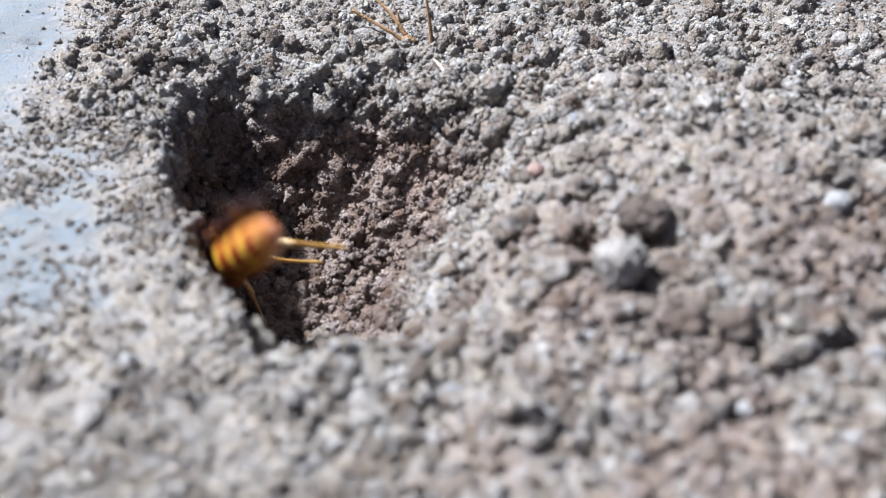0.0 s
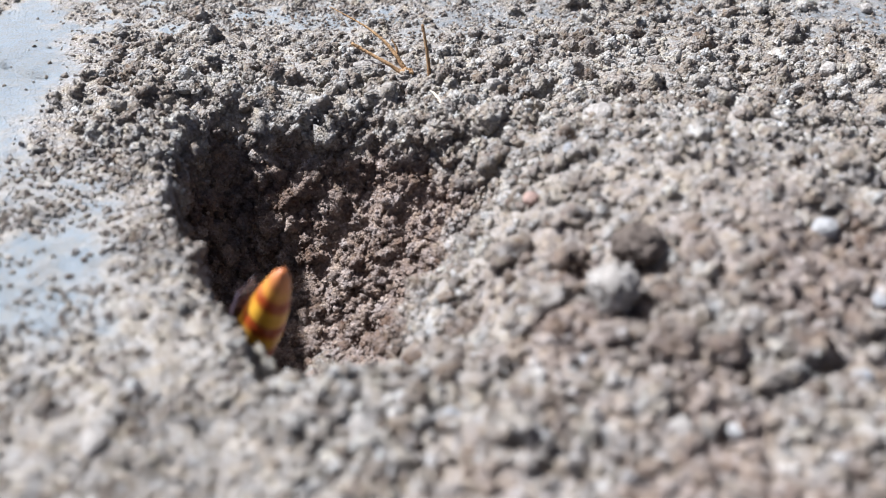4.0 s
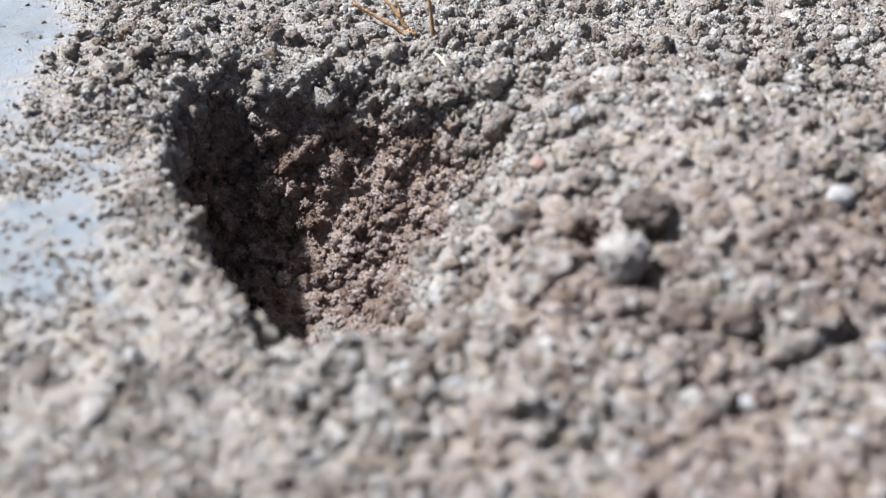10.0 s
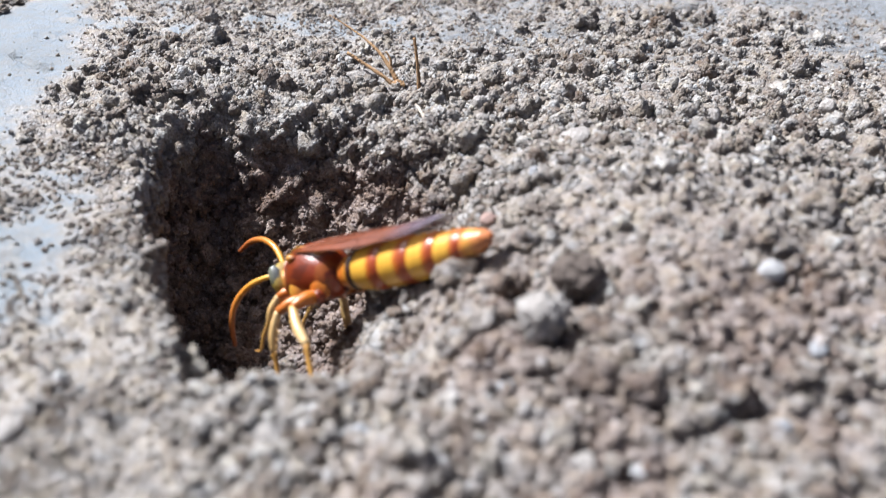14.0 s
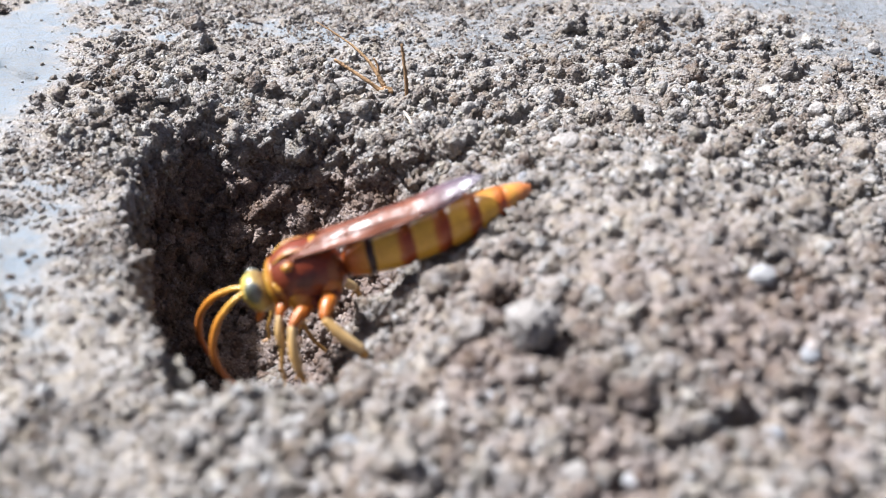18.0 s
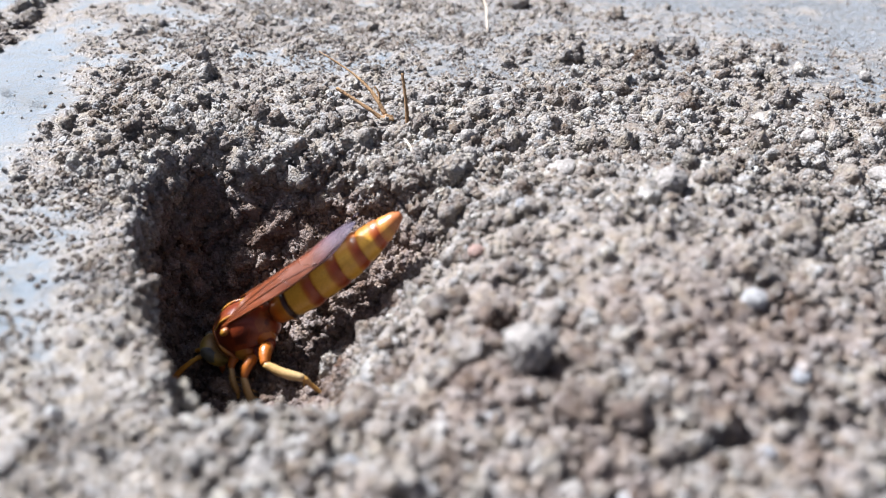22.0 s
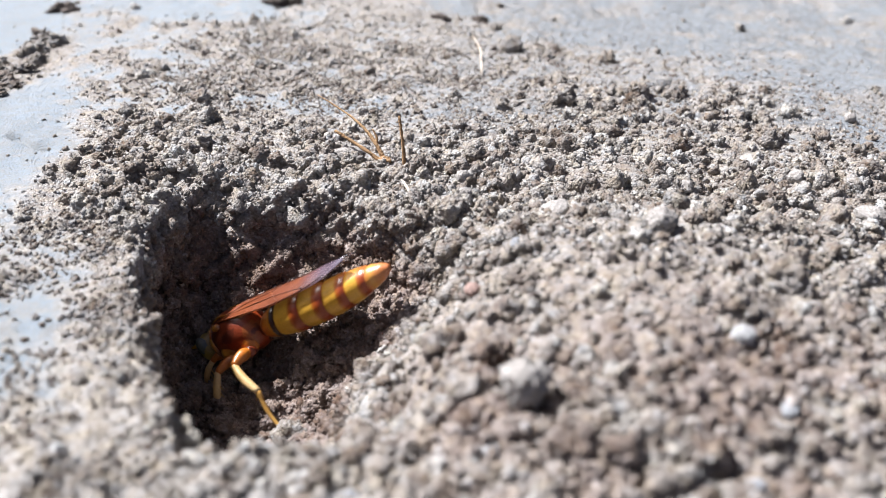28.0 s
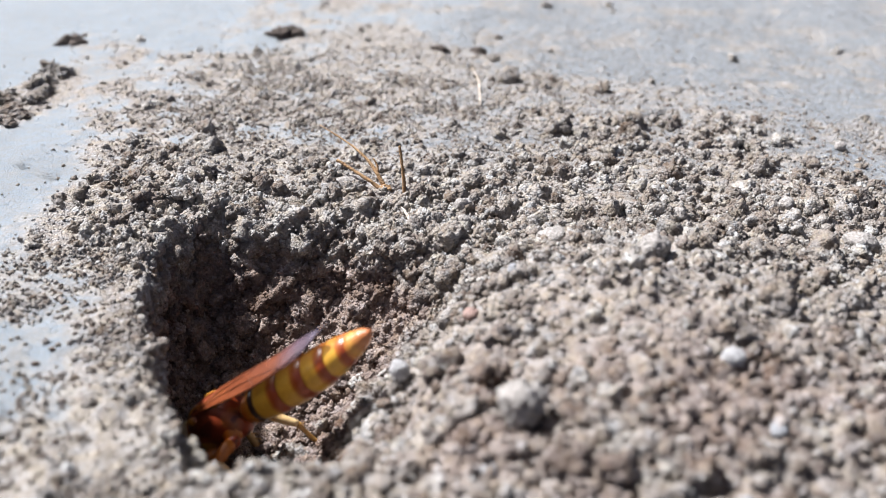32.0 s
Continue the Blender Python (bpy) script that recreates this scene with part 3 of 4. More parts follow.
def lump(name, r, stretch, seed, mat, detail=3, jag=0.4):
    co, tri = lump_shape(seed, detail, jag)
    return mesh_from(name, co * np.array(stretch) * r * MM, tri, mat, True)


# ---- the digger wasp ----
def cuticle(name, stops, rough=0.32, spots=0.25, blotch=None, back=None):
    """Shiny insect shell, banded along its length (rear to front)."""
    m, n, l, b = material(name, rough, 0, 0.5)
    tc = n.new("ShaderNodeTexCoord")
    sep = n.new("ShaderNodeSeparateXYZ")
    l.new(tc.outputs["Generated"], sep.inputs[0])
    wob = tex_noise(n, l, 900, 3, 0.6, tc.outputs["Object"])
    add = n.new("ShaderNodeMath")
    add.operation = "MULTIPLY_ADD"
    l.new(wob.outputs[0], add.inputs[0])
    add.inputs[1].default_value = 0.12
    l.new(sep.outputs[0], add.inputs[2])
    sub = n.new("ShaderNodeMath")
    sub.operation = "SUBTRACT"
    l.new(add.outputs[0], sub.inputs[0])
    sub.inputs[1].default_value = 0.06
    c = ramp_of(n, l, sub.outputs[0], stops)
    if back:
        c = mixed(n, l, c, back, ramp_of(n, l, sep.outputs[2], [(0.78, (0, 0, 0)), (0.98, (0.75, 0.75, 0.75))]))
    fine = tex_noise(n, l, 3800, 3, 0.6, tc.outputs["Object"])
    if blotch:
        mark = tex_noise(n, l, 330, 2, 0.5, tc.outputs["Object"])
        c = mixed(n, l, c, blotch[0], ramp_of(n, l, mark.outputs[0], [(0.58, (0, 0, 0)), (0.63, (1, 1, 1))]))
        mark = tex_noise(n, l, 260, 3, 0.5, tc.outputs["Generated"])
        mark.inputs["Scale"].default_value = 3.2
        c = mixed(n, l, c, blotch[1], ramp_of(n, l, mark.outputs[0], [(0.56, (0, 0, 0)), (0.62, (1, 1, 1))]))
    c = mixed(n, l, c, ramp_of(n, l, fine.outputs[0], [(0.35, (0.35, 0.3, 0.28)), (0.6, (1, 1, 1))]), spots, "MULTIPLY")
    l.new(c, b.inputs["Base Color"])
    b.inputs["Coat Weight"].default_value = 0.1
    b.inputs["Coat Roughness"].default_value = 0.2
    b.inputs["Subsurface Weight"].default_value = 0.0
    bumped(n, l, b, fine.outputs[0], 0.25, 0.0002)
    return m


RED, ORANGE = (0.16, 0.027, 0.01), (0.46, 0.12, 0.016)
YELLOW, DARK = (0.62, 0.335, 0.04), (0.03, 0.009, 0.007)
BROWN = (0.27, 0.042, 0.010)


def wing_material():
    m, n, l, b = material("amber_wing", 0.28, 0, 0.5)
    tc = n.new("ShaderNodeTexCoord")
    sep = n.new("ShaderNodeSeparateXYZ")
    l.new(tc.outputs["Generated"], sep.inputs[0])
    c = ramp_of(n, l, sep.outputs[0], [(0.0, (0.15, 0.135, 0.19)), (0.18, (0.17, 0.12, 0.155)), (0.36, (0.22, 0.07, 0.035)), (1.0, (0.25, 0.058, 0.016))])
    streak = tex_noise(n, l, 420, 4, 0.6, tc.outputs["Object"])
    wave = tex_noise(n, l, 190, 2, 0.5, tc.outputs["Object"])
    c = mixed(n, l, c, ramp_of(n, l, streak.outputs[0], [(0.35, (0.5, 0.42, 0.4)), (0.65, (1, 1, 1))]), 0.6, "MULTIPLY")
    l.new(c, b.inputs["Base Color"])
    l.new(ramp_of(n, l, sep.outputs[0], [(0.0, (0.5, 0.5, 0.5)), (0.4, (0.78, 0.78, 0.78))]), b.inputs["Alpha"])
    b.inputs["Thin Film Thickness"].default_value = 420
    b.inputs["Thin Film IOR"].default_value = 1.5
    b.inputs["Coat Weight"].default_value = 0.8
    b.inputs["Coat Roughness"].default_value = 0.1
    bumped(n, l, b, sum_of(n, l, streak.outputs[0], 0.3, wave.outputs[0], 1.2), 0.45, 0.001)
    return m


def wing_point(s, u, v, lift=0.03):
    """A spot on a folded wing: u from root to tip, v from the midline to the outer edge."""
    k = min(1.0, u / 0.3)
    k = k * k * (3 - 2 * k)
    inner, outer = 2.2 * (1 - k) - 0.4 * k - 0.1 * s, 2.25 + 0.35 * math.sin(math.pi * u)
    taper = 1 - max(0.0, (u - 0.76) / 0.24) ** 2.4 * 0.92
    y = 1.3 + (inner + (outer - inner) * v - 1.3) * taper if u > 0.76 else inner + (outer - inner) * v
    z = 0.62 + 0.15 * u + 1.5 * u * u - 1.75 * (y / 3.0) ** 2 + 0.16 * noise.noise(Vector((u * 4.5, v * 2.6, s * 3.0))) + 0.06 * s
    return Vector((-2.4 - 20.2 * u + 0.5 * (v - 0.5) * u, s * y, z + lift))


def wing_mesh(name, s, mat):
    """A long folded membrane, roofed over the abdomen, with a rounded tip."""
    bm = bmesh.new()
    nu, nv, top, low = 34, 11, [], []
    for i in range(nu):
        top.append([bm.verts.new(wing_point(s, i / (nu - 1), j / (nv - 1), 0) * MM) for j in range(nv)])
        low.append([bm.verts.new(wing_point(s, i / (nu - 1), j / (nv - 1), -0.07) * MM) for j in range(nv)])
    for g, flip in ((top, False), (low, True)):
        for i in range(nu - 1):
            for j in range(nv - 1):
                q = (g[i][j], g[i + 1][j], g[i + 1][j + 1], g[i][j + 1])
                bm.faces.new(q[::-1] if flip else q)
    rim = [(i, 0) for i in range(nu)] + [(nu - 1, j) for j in range(1, nv)] + [(i, nv - 1) for i in range(nu - 2, -1, -1)] + [(0, j) for j in range(nv - 2, 0, -1)]
    for (a, b), (c, d) in zip(rim, rim[1:] + rim[:1]):
        bm.faces.new((top[a][b], top[c][d], low[c][d], low[a][b]))
    return finished(name, bm, mat)


WAIST, TAIL = (-7.0, 0.0, -3.3), (-27.0, 0.0, -0.1)


def build_wasp():
    shell = cuticle("red_shell", [(0.0, BROWN), (0.35, RED), (0.75, (0.18, 0.034, 0.01)), (1.0, (0.14, 0.026, 0.01))], 0.3, 0.3, ((0.26, 0.07, 0.016), (0.10, 0.02, 0.01)))
    collar = cuticle("yellow_collar", [(0.0, RED), (0.4, (0.40, 0.16, 0.025)), (1.0, (0.52, 0.30, 0.04))])
    face = cuticle("yellow_face", [(0.0, (0.20, 0.12, 0.05)), (0.45, (0.42, 0.33, 0.08)), (1.0, (0.66, 0.48, 0.10))])
    eye_m = cuticle("grey_eye", [(0.0, (0.09, 0.10, 0.11)), (0.6, (0.16, 0.17, 0.12)), (1.0, (0.24, 0.23, 0.11))], 0.3)
    first = cuticle("first_band", [(0.0, DARK), (0.12, DARK), (0.18, (0.50, 0.20, 0.02)), (0.6, ORANGE), (1.0, RED)])
    band = cuticle("yellow_band", [(0.0, BROWN), (0.2, (0.30, 0.055, 0.012)), (0.3, (0.42, 0.12, 0.016)), (0.38, YELLOW), (0.86, YELLOW), (0.91, DARK), (1.0, DARK)], back=(0.36, 0.12, 0.016))
    mild = cuticle("soft_band", [(0.0, BROWN), (0.20, (0.30, 0.055, 0.012)), (0.32, (0.42, 0.12, 0.016)), (0.42, YELLOW), (0.86, YELLOW), (0.96, BROWN), (1.0, BROWN)], back=(0.36, 0.12, 0.016))
    tail = cuticle("orange_tail", [(0.0, (0.40, 0.13, 0.045)), (0.45, (0.48, 0.18, 0.05)), (0.7, (0.56, 0.27, 0.05)), (1.0, (0.46, 0.13, 0.025))])
    femur_m = cuticle("orange_femur", [(0.0, (0.48, 0.15, 0.018)), (1.0, (0.40, 0.11, 0.015))])
    tibia_m = cuticle("yellow_tibia", [(0.0, (0.62, 0.45, 0.23)), (1.0, (0.54, 0.32, 0.10))])
    tarsus_m = cuticle("tarsus", [(0.0, (0.48, 0.29, 0.08)), (1.0, (0.42, 0.21, 0.05))])
    feeler_m = cuticle("antenna", [(0.0, (0.66, 0.40, 0.05)), (0.4, (0.60, 0.24, 0.03)), (1.0, (0.34, 0.09, 0.03))])
    wing_m = wing_material()
    vein_m = cuticle("wing_vein", [(0.0, (0.06, 0.03, 0.03)), (0.5, (0.16, 0.05, 0.02)), (1.0, (0.26, 0.07, 0.02))])

    wasp = tagged(new("digger_wasp"), "red-orange digger wasp with yellow bands digging in the pit", "wasp")
    part("thorax", body("thorax", [(-7.4, -3.5, 1.2, 1.2), (-6.6, -3.2, 2.3, 2.3), (-5.2, -2.95, 2.95, 2.95), (-3.4, -2.85, 3.2, 3.2), (-1.8, -2.95, 3.05, 3.05), (-0.6, -3.15, 2.5, 2.55), (0.1, -3.3, 1.7, 1.8)], shell), wasp, "red-brown domed thorax")
    for s in (1, -1):
        part("back_stripe", tube("back_stripe", [(-0.9, s * 1.3, -0.62), (-2.2, s * 1.55, 0.02), (-3.6, s * 1.6, 0.12), (-4.9, s * 1.4, -0.14)], [0.14, 0.2, 0.2, 0.1], collar, 14, 8, 0.6), wasp, "thin yellow line along the back")
        part("shoulder_stripe", tube("shoulder_stripe", [(-0.5, s * 2.3, -2.2), (-0.9, s * 2.75, -2.9), (-1.2, s * 2.8, -4.0), (-1.2, s * 2.3, -5.0)], [0.2, 0.3, 0.28, 0.12], collar, 14, 8, 0.6), wasp, "yellow line behind the collar")
    for s in (1, -1):
        part("side_plate", body("side_plate", [(-3.9, -4.9, 0.3, 0.6), (-3.1, -4.7, 0.85, 1.5), (-2.0, -4.5, 0.9, 1.6), (-1.2, -4.3, 0.3, 0.6)], collar), wasp, "orange plate on the side of the thorax", at(0, s * 2.25, 0))
        part("side_plate", body("side_plate", [(-6.6, -4.4, 0.3, 0.6), (-5.8, -4.2, 0.9, 1.5), (-4.8, -4.2, 0.9, 1.6), (-4.1, -4.3, 0.3, 0.6)], femur_m), wasp, "orange plate on the side of the thorax", at(0, s * 1.95, 0))
    part("pronotum", body("pronotum", [(-0.75, -3.12, 2.45, 2.5), (-0.45, -3.15, 2.6, 2.62), (0.0, -3.25, 2.2, 2.25), (0.4, -3.35, 1.5, 1.6)], collar), wasp, "yellow collar behind the head")
    part("scutellum", body("scutellum", [(-6.3, -1.2, 0.9, 0.6), (-5.7, -0.75, 1.7, 0.8), (-5.0, -0.5, 1.8, 0.8), (-4.5, -0.5, 1.2, 0.5)], collar), wasp, "raised yellow plate on the back")
    part("waist", body("waist", [(-7.9, -3.1, 0.9, 0.9), (-7.2, -3.3, 0.75, 0.75), (-6.6, -3.4, 0.9, 0.9), (-6.0, -3.2, 1.5, 1.6)], shell), wasp)
    # abdomen: six overlapping rings
    xs = [-6.9, -7.8, -9.6, -12.6, -15.6, -18.9, -21.8, -24.3, -26.1, -27.0]
    rs = [0.7, 1.6, 2.2, 2.5, 2.56, 2.42, 2.1, 1.6, 1.05, 0.4]
    zs = [-3.3, -3.1, -2.8, -2.5, -2.1, -1.7, -1.2, -0.7, -0.3, -0.1]

    def ring(a, b, rear):
        st = []
        for k in range(7):
            x = a + (b - a) * k / 6
            r = float(np.interp(-x, [-v for v in xs], rs))
            z = float(np.interp(-x, [-v for v in xs], zs))
            grow = 1.0 + (0.05 * k / 6 if rear else 0) - (0.05 if k == 0 else 0) - (0.10 if k == 6 and rear else 0)
            st.append((x - WAIST[0], z - WAIST[2], r * grow, r * grow * 0.94))
        return st[::-1]

    bands = [(-10.0, -14.3, band), (-14.1, -18.1, mild), (-17.9, -21.3, mild), (-21.1, -24.2, mild), (-24.0, -27.0, tail)]
    abdomen = part("abdomen", body("abdomen", ring(-7.0, -10.2, True), first), wasp, "orange banded abdomen hinged at a thin waist", at(*WAIST))
    for k, (a, b, mat) in enumerate(bands):
        part("abdomen_segment", body("abdomen_segment", ring(a, b, k < 4), mat), abdomen, "orange tail segment" if mat == tail else "yellow and red-brown banded segment")
    # head
    head = part("head", body("head", [(-1.3, 0, 1.5, 1.4), (-0.7, 0, 2.3, 1.95), (0.1, 0, 2.35, 2.05), (0.8, -0.15, 1.9, 1.8), (1.3, -0.3, 1.0, 1.1)], face), wasp, "yellow-green face", at(1.55, 0, -3.5, 0, 20, 0))
    for s in (1, -1):
        part("eye", body("eye", [(-0.9, 0.3, 0.2, 0.7), (-0.5, 0.3, 0.62, 1.2), (0, 0.25, 0.72, 1.35), (0.5, 0.15, 0.5, 1.1), (0.8, 0.1, 0.15, 0.5)], eye_m), head, "large grey compound eye", at(-0.1, s * 1.75, 0.25))
        part("mandible", tube("mandible", [(0.7, s * 1.1, -1.5), (1.4, s * 1.0, -2.1), (1.7, s * 0.3, -2.6)], [0.42, 0.34, 0.12], femur_m, 8, 8), head, "orange jaw")
    feelers = []
    for s in (1, -1):
        me = tube("antenna", [(0, 0, 0), (1.3, s * 0.5, 0.6), (3.5, s * 1.2, 0.9), (5.8, s * 1.9, 0.2), (7.6, s * 2.3, -1.5), (8.5, s * 2.5, -3.7)], [0.24, 0.3, 0.36, 0.38, 0.36, 0.25], feeler_m, 26, 10)
        feelers.append(part("antenna", me, head, "orange-yellow curved antenna", at(1.0, s * 0.65, 0.9)))
    # legs
    plans = {"foreleg": ((-1.4, 1.4, -4.7), (1.5, 1.7, -0.3), (2.9, 2.2, -3.0), (4.6, 2.4, -6.2), 0.7),
             "middle_leg": ((-3.8, 2.0, -5.2), (2.4, 2.8, -1.0), (3.0, 3.8, -5.2), (1.4, 4.4, -10.4), 0.85),
             "hind_leg": ((-5.7, 2.0, -4.9), (1.0, 3.4, -0.7), (-1.7, 4.6, -4.4), (-3.2, 5.4, -9.8), 0.98)}
    legs = []
    for name, (hip, knee, ankle, toe, r) in plans.items():
        for s in (1, -1):
            f = lambda p: Vector((p[0], p[1] * s, p[2]))
            k, a, t = f(knee), f(ankle), f(toe)
            leg = part(name, tube("coxa", [(0, 0, 0.7), tuple(k * 0.12), tuple(k * 0.3)], [r * 0.6, r * 0.95, r * 0.7], shell, 8, 10), wasp, "orange and yellow jointed leg", at(hip[0], hip[1] * s, hip[2]))
            part("femur", tube("femur", [tuple(k * 0.2), tuple(k * 0.6 + Vector((0, 0, 0.25))), tuple(k)], [r * 0.62, r * 0.86, r * 0.72, r * 0.52], femur_m, 12, 12), leg)
            part("tibia", tube("tibia", [tuple(k), tuple(k.lerp(a, 0.5) + Vector((0.2, 0.15 * s, 0))), tuple(a)], [r * 0.44, r * 0.58, r * 0.6, r * 0.46], tibia_m, 12, 10), leg)
            for q in (0.35, 0.55, 0.75, 0.92):
                c = k.lerp(a, q)
                part("spine", tube("spine", [tuple(c), tuple(c + Vector((-0.8, 0.5 * s, -0.7)))], [r * 0.12, r * 0.03], tarsus_m, 4, 5), leg)
            part("spur", tube("spur", [tuple(a), tuple(a + Vector((0.7, 0.1 * s, -1.0)))], [r * 0.22, r * 0.05], tarsus_m, 4, 6), leg)
            part("tarsus", tube("tarsus", [tuple(a), tuple(a.lerp(t, 0.5) + Vector((0.3, 0, -0.1))), tuple(t), tuple(t + Vector((0.8, 0.1 * s, -0.1)))],
                                [r * (0.40, 0.30, 0.31, 0.25, 0.26, 0.2, 0.21, 0.12)[q] for q in range(8)], tarsus_m, 22, 8), leg)
            legs.append((leg, hip, s, name))
    # wings
    for s in (1, -1):
        wing = part("wing", wing_mesh("wing", s, wing_m), wasp, "folded amber wing with a violet tip")
        part("tegula", lump("tegula", 0.55, (1.2, 0.8, 0.8), 300 + s, collar, 3, 0.15), wing, "orange shoulder knob", at(-2.3, s * 2.55, -0.9))
        for us, vs, r in (((0.0, 0.2, 0.45, 0.7, 0.86), (0.95, 0.97, 0.97, 0.97, 0.9), 0.085), ((0.02, 0.2, 0.42, 0.6, 0.7), (0.6, 0.66, 0.7, 0.82, 0.93), 0.07),
                          ((0.05, 0.18, 0.32, 0.42, 0.5), (0.5, 0.42, 0.45, 0.4, 0.3), 0.06), ((0.1, 0.25, 0.4, 0.55, 0.68), (0.3, 0.16, 0.1, 0.14, 0.2), 0.05),
                          ((0.42, 0.44, 0.46, 0.47, 0.5), (0.4, 0.55, 0.68, 0.8, 0.94), 0.05), ((0.6, 0.58, 0.6, 0.64, 0.7), (0.2, 0.4, 0.6, 0.75, 0.92), 0.045)):
            part("vein", tube("vein", [tuple(wing_point(s, u, v)) for u, v in zip(us, vs)], [r, r * 0.8, r * 0.5], vein_m, 16, 6), wing)
    return wasp, legs, feelers, abdomen


# ---- stones, clods and straw ----
def stone(name, label, category, x, y, r, stretch, seed, mat, lift=0.55, detail=3, jag=0.4, z=None, group=""):
    ob = new(name, lump(name, r, stretch, seed, mat, detail, jag))
    ob.matrix_world = at(x, y, (level(x, y) if z is None else z) + r * stretch[2] * lift, 0, 0, seed * 37 % 360)
    return tagged(ob, label, category, group)


def build_stones():
    made = {}
    s = stone
    made["rock"] = s("pebble", "pale grey-white rounded pebble half sunk in the mound", "pebble", 13.9, 59.1, 2.25, (0.95, 0.9, 1.05), 3, M_PALE, 0.6, 4, 0.5, 2.7)
    s("soil_clod", "tan earth clod below the pale pebble", "clod", 15.6, 54.6, 1.0, (1, 0.9, 0.9), 5, M_CLOD, 0.5, 4, 0.5)
    made["dark"] = s("dark_clod", "dark brown crumbly clod on the mound", "clod", 17.0, 64.5, 2.1, (1.05, 0.9, 1.0), 8, M_DAMP, 0.7, 4, 0.5)
    s("white_pebble", "small bright white quartz pebble on the mound", "pebble", 33.2, 65.6, 1.15, (1.1, 0.9, 0.85), 11, M_WHITE, 0.7, 3, 0.2)
    s("rim_pebble", "pale angular pebble stuck in the pit's rim", "pebble", -33.0, 94.2, 1.35, (0.8, 0.8, 1.3), 14, M_PALE, 0.6, 3, 0.35, -4.6)
    s("pit_stone", "flat tan stone on the back wall of the pit", "stone", -14.6, 99.6, 1.5, (1.3, 0.9, 0.6), 17, M_CLOD, 0.6, 3, 0.45, -12.2)
    s("white_stone", "white chalky stone beside the dry stalks", "stone", -10.6, 111.6, 1.5, (1.4, 0.8, 0.6), 20, M_PALE, 0.4, 3, 0.4)
    s("white_stone", "white chalky stone among crumbs of earth", "stone", 5.8, 103.5, 1.2, (0.9, 0.8, 0.9), 21, M_PALE, 0.6, 3, 0.35)
    s("white_stone", "white chalky stone among crumbs of earth", "stone", 6.4, 98.4, 1.0, (1, 0.9, 0.8), 22, M_PALE, 0.6, 3, 0.35)
    s("white_stone", "white angular stone on the far slope of the mound", "stone", 33.6, 102.4, 1.2, (1.1, 0.8, 0.9), 23, M_PALE, 0.6, 3, 0.4)
    s("white_stone", "white angular stone on the far slope of the mound", "stone", 31.0, 102.0, 1.0, (1.0, 0.8, 0.8), 24, M_PALE, 0.6, 3, 0.4)
    s("pale_slab", "pale flat flake of dried earth", "stone", 17.4, 93.4, 2.0, (1.4, 0.9, 0.45), 26, M_PALE, 0.5, 3, 0.4)
    s("tan_slab", "tan flat clod lying behind the mound", "clod", 27.6, 108.0, 1.9, (1.5, 0.9, 0.55), 28, M_CLOD, 0.5, 4, 0.4)
    s("blue_pebble", "small blue-grey pebble on the slope", "pebble", 12.9, 83.0, 0.75, (1, 1, 0.9), 30, M_BLUE, 0.6, 3, 0.25)
    s("blue_pebble", "small blue-grey pebble on the mound", "pebble", 36.0, 58.4, 0.8, (1, 1, 0.9), 31, M_BLUE, 0.6, 3, 0.25)
    s("pink_pebble", "small pinkish pebble on the slope", "pebble", 8.6, 76.5, 0.9, (1, 1, 0.8), 33, M_PINK, 0.6, 3, 0.3)
    s("rust_chip", "rust-red chip of brick beside the pit", "chip", -3.6, 60.2, 1.0, (1.5, 0.6, 0.5), 34, M_PINK, 0.6, 3, 0.4)
    s("pale_stone", "pale flat stone on the pit's near edge", "stone", -0.4, 68.4, 1.7, (1.5, 0.9, 0.6), 36, M_CLOD, 0.5, 3, 0.4)
    for k, (x, y, r, mat) in enumerate(((0.8, 48.6, 1.0, M_BLUE), (-5.7, 46.6, 1.5, M_PALE), (17.6, 46.6, 1.5, M_PALE), (5.9, 42.9, 1.1, M_PALE), (21.6, 46.0, 0.9, M_WHITE),
                                       (31.8, 50.4, 1.1, M_BLUE), (30.4, 44.8, 1.4, M_PALE), (-25.4, 45.6, 1.4, M_PALE), (11.6, 53.0, 0.9, M_WHITE))):
        s("near_pebble", "pale pebble among the crumbs before the mound", "pebble", x, y, 0.8 * r, (1.2, 0.9, 0.7), 40 + k, mat, 0.15, 3, 0.45, group="pebbles before the mound")
    s("brown_clod", "rounded brown clod at the foot of the mound", "clod", 50.2, 95.4, 2.0, (0.95, 0.9, 1.1), 52, M_CLOD, 0.4, 4, 0.35)
    s("white_stone", "white angular stone beside a brown clod", "stone", 56.0, 99.6, 1.7, (1.3, 0.9, 0.7), 53, M_PALE, 0.5, 3, 0.4)
    s("grey_stone", "pale grey stone on the bare crust", "stone", 49.4, 109.6, 1.15, (1.0, 0.9, 1.0), 54, M_PALE, 0.6, 3, 0.35)
    s("brown_clod", "large rounded brown clod on the mound", "clod", 39.6, 77.0, 2.2, (1.0, 0.9, 0.9), 57, M_CLOD, 0.35, 4, 0.5)
    s("tan_clod", "pale tan clod on the pit's far rim", "clod", 5.2, 93.6, 1.7, (1.0, 0.9, 1.0), 58, M_CLOD, 0.4, 4, 0.5)
    s("far_stone", "pale round stone on the bare crust", "stone", 64.2, 135.4, 0.9, (1, 1, 0.9), 55, M_PALE, 0.6, 3, 0.2)
    s("far_clod", "small brown clod on the bare crust", "clod", 11.0, 163.4, 2.2, (1, 0.9, 0.8), 56, M_CLOD, 0.5, 3, 0.4)
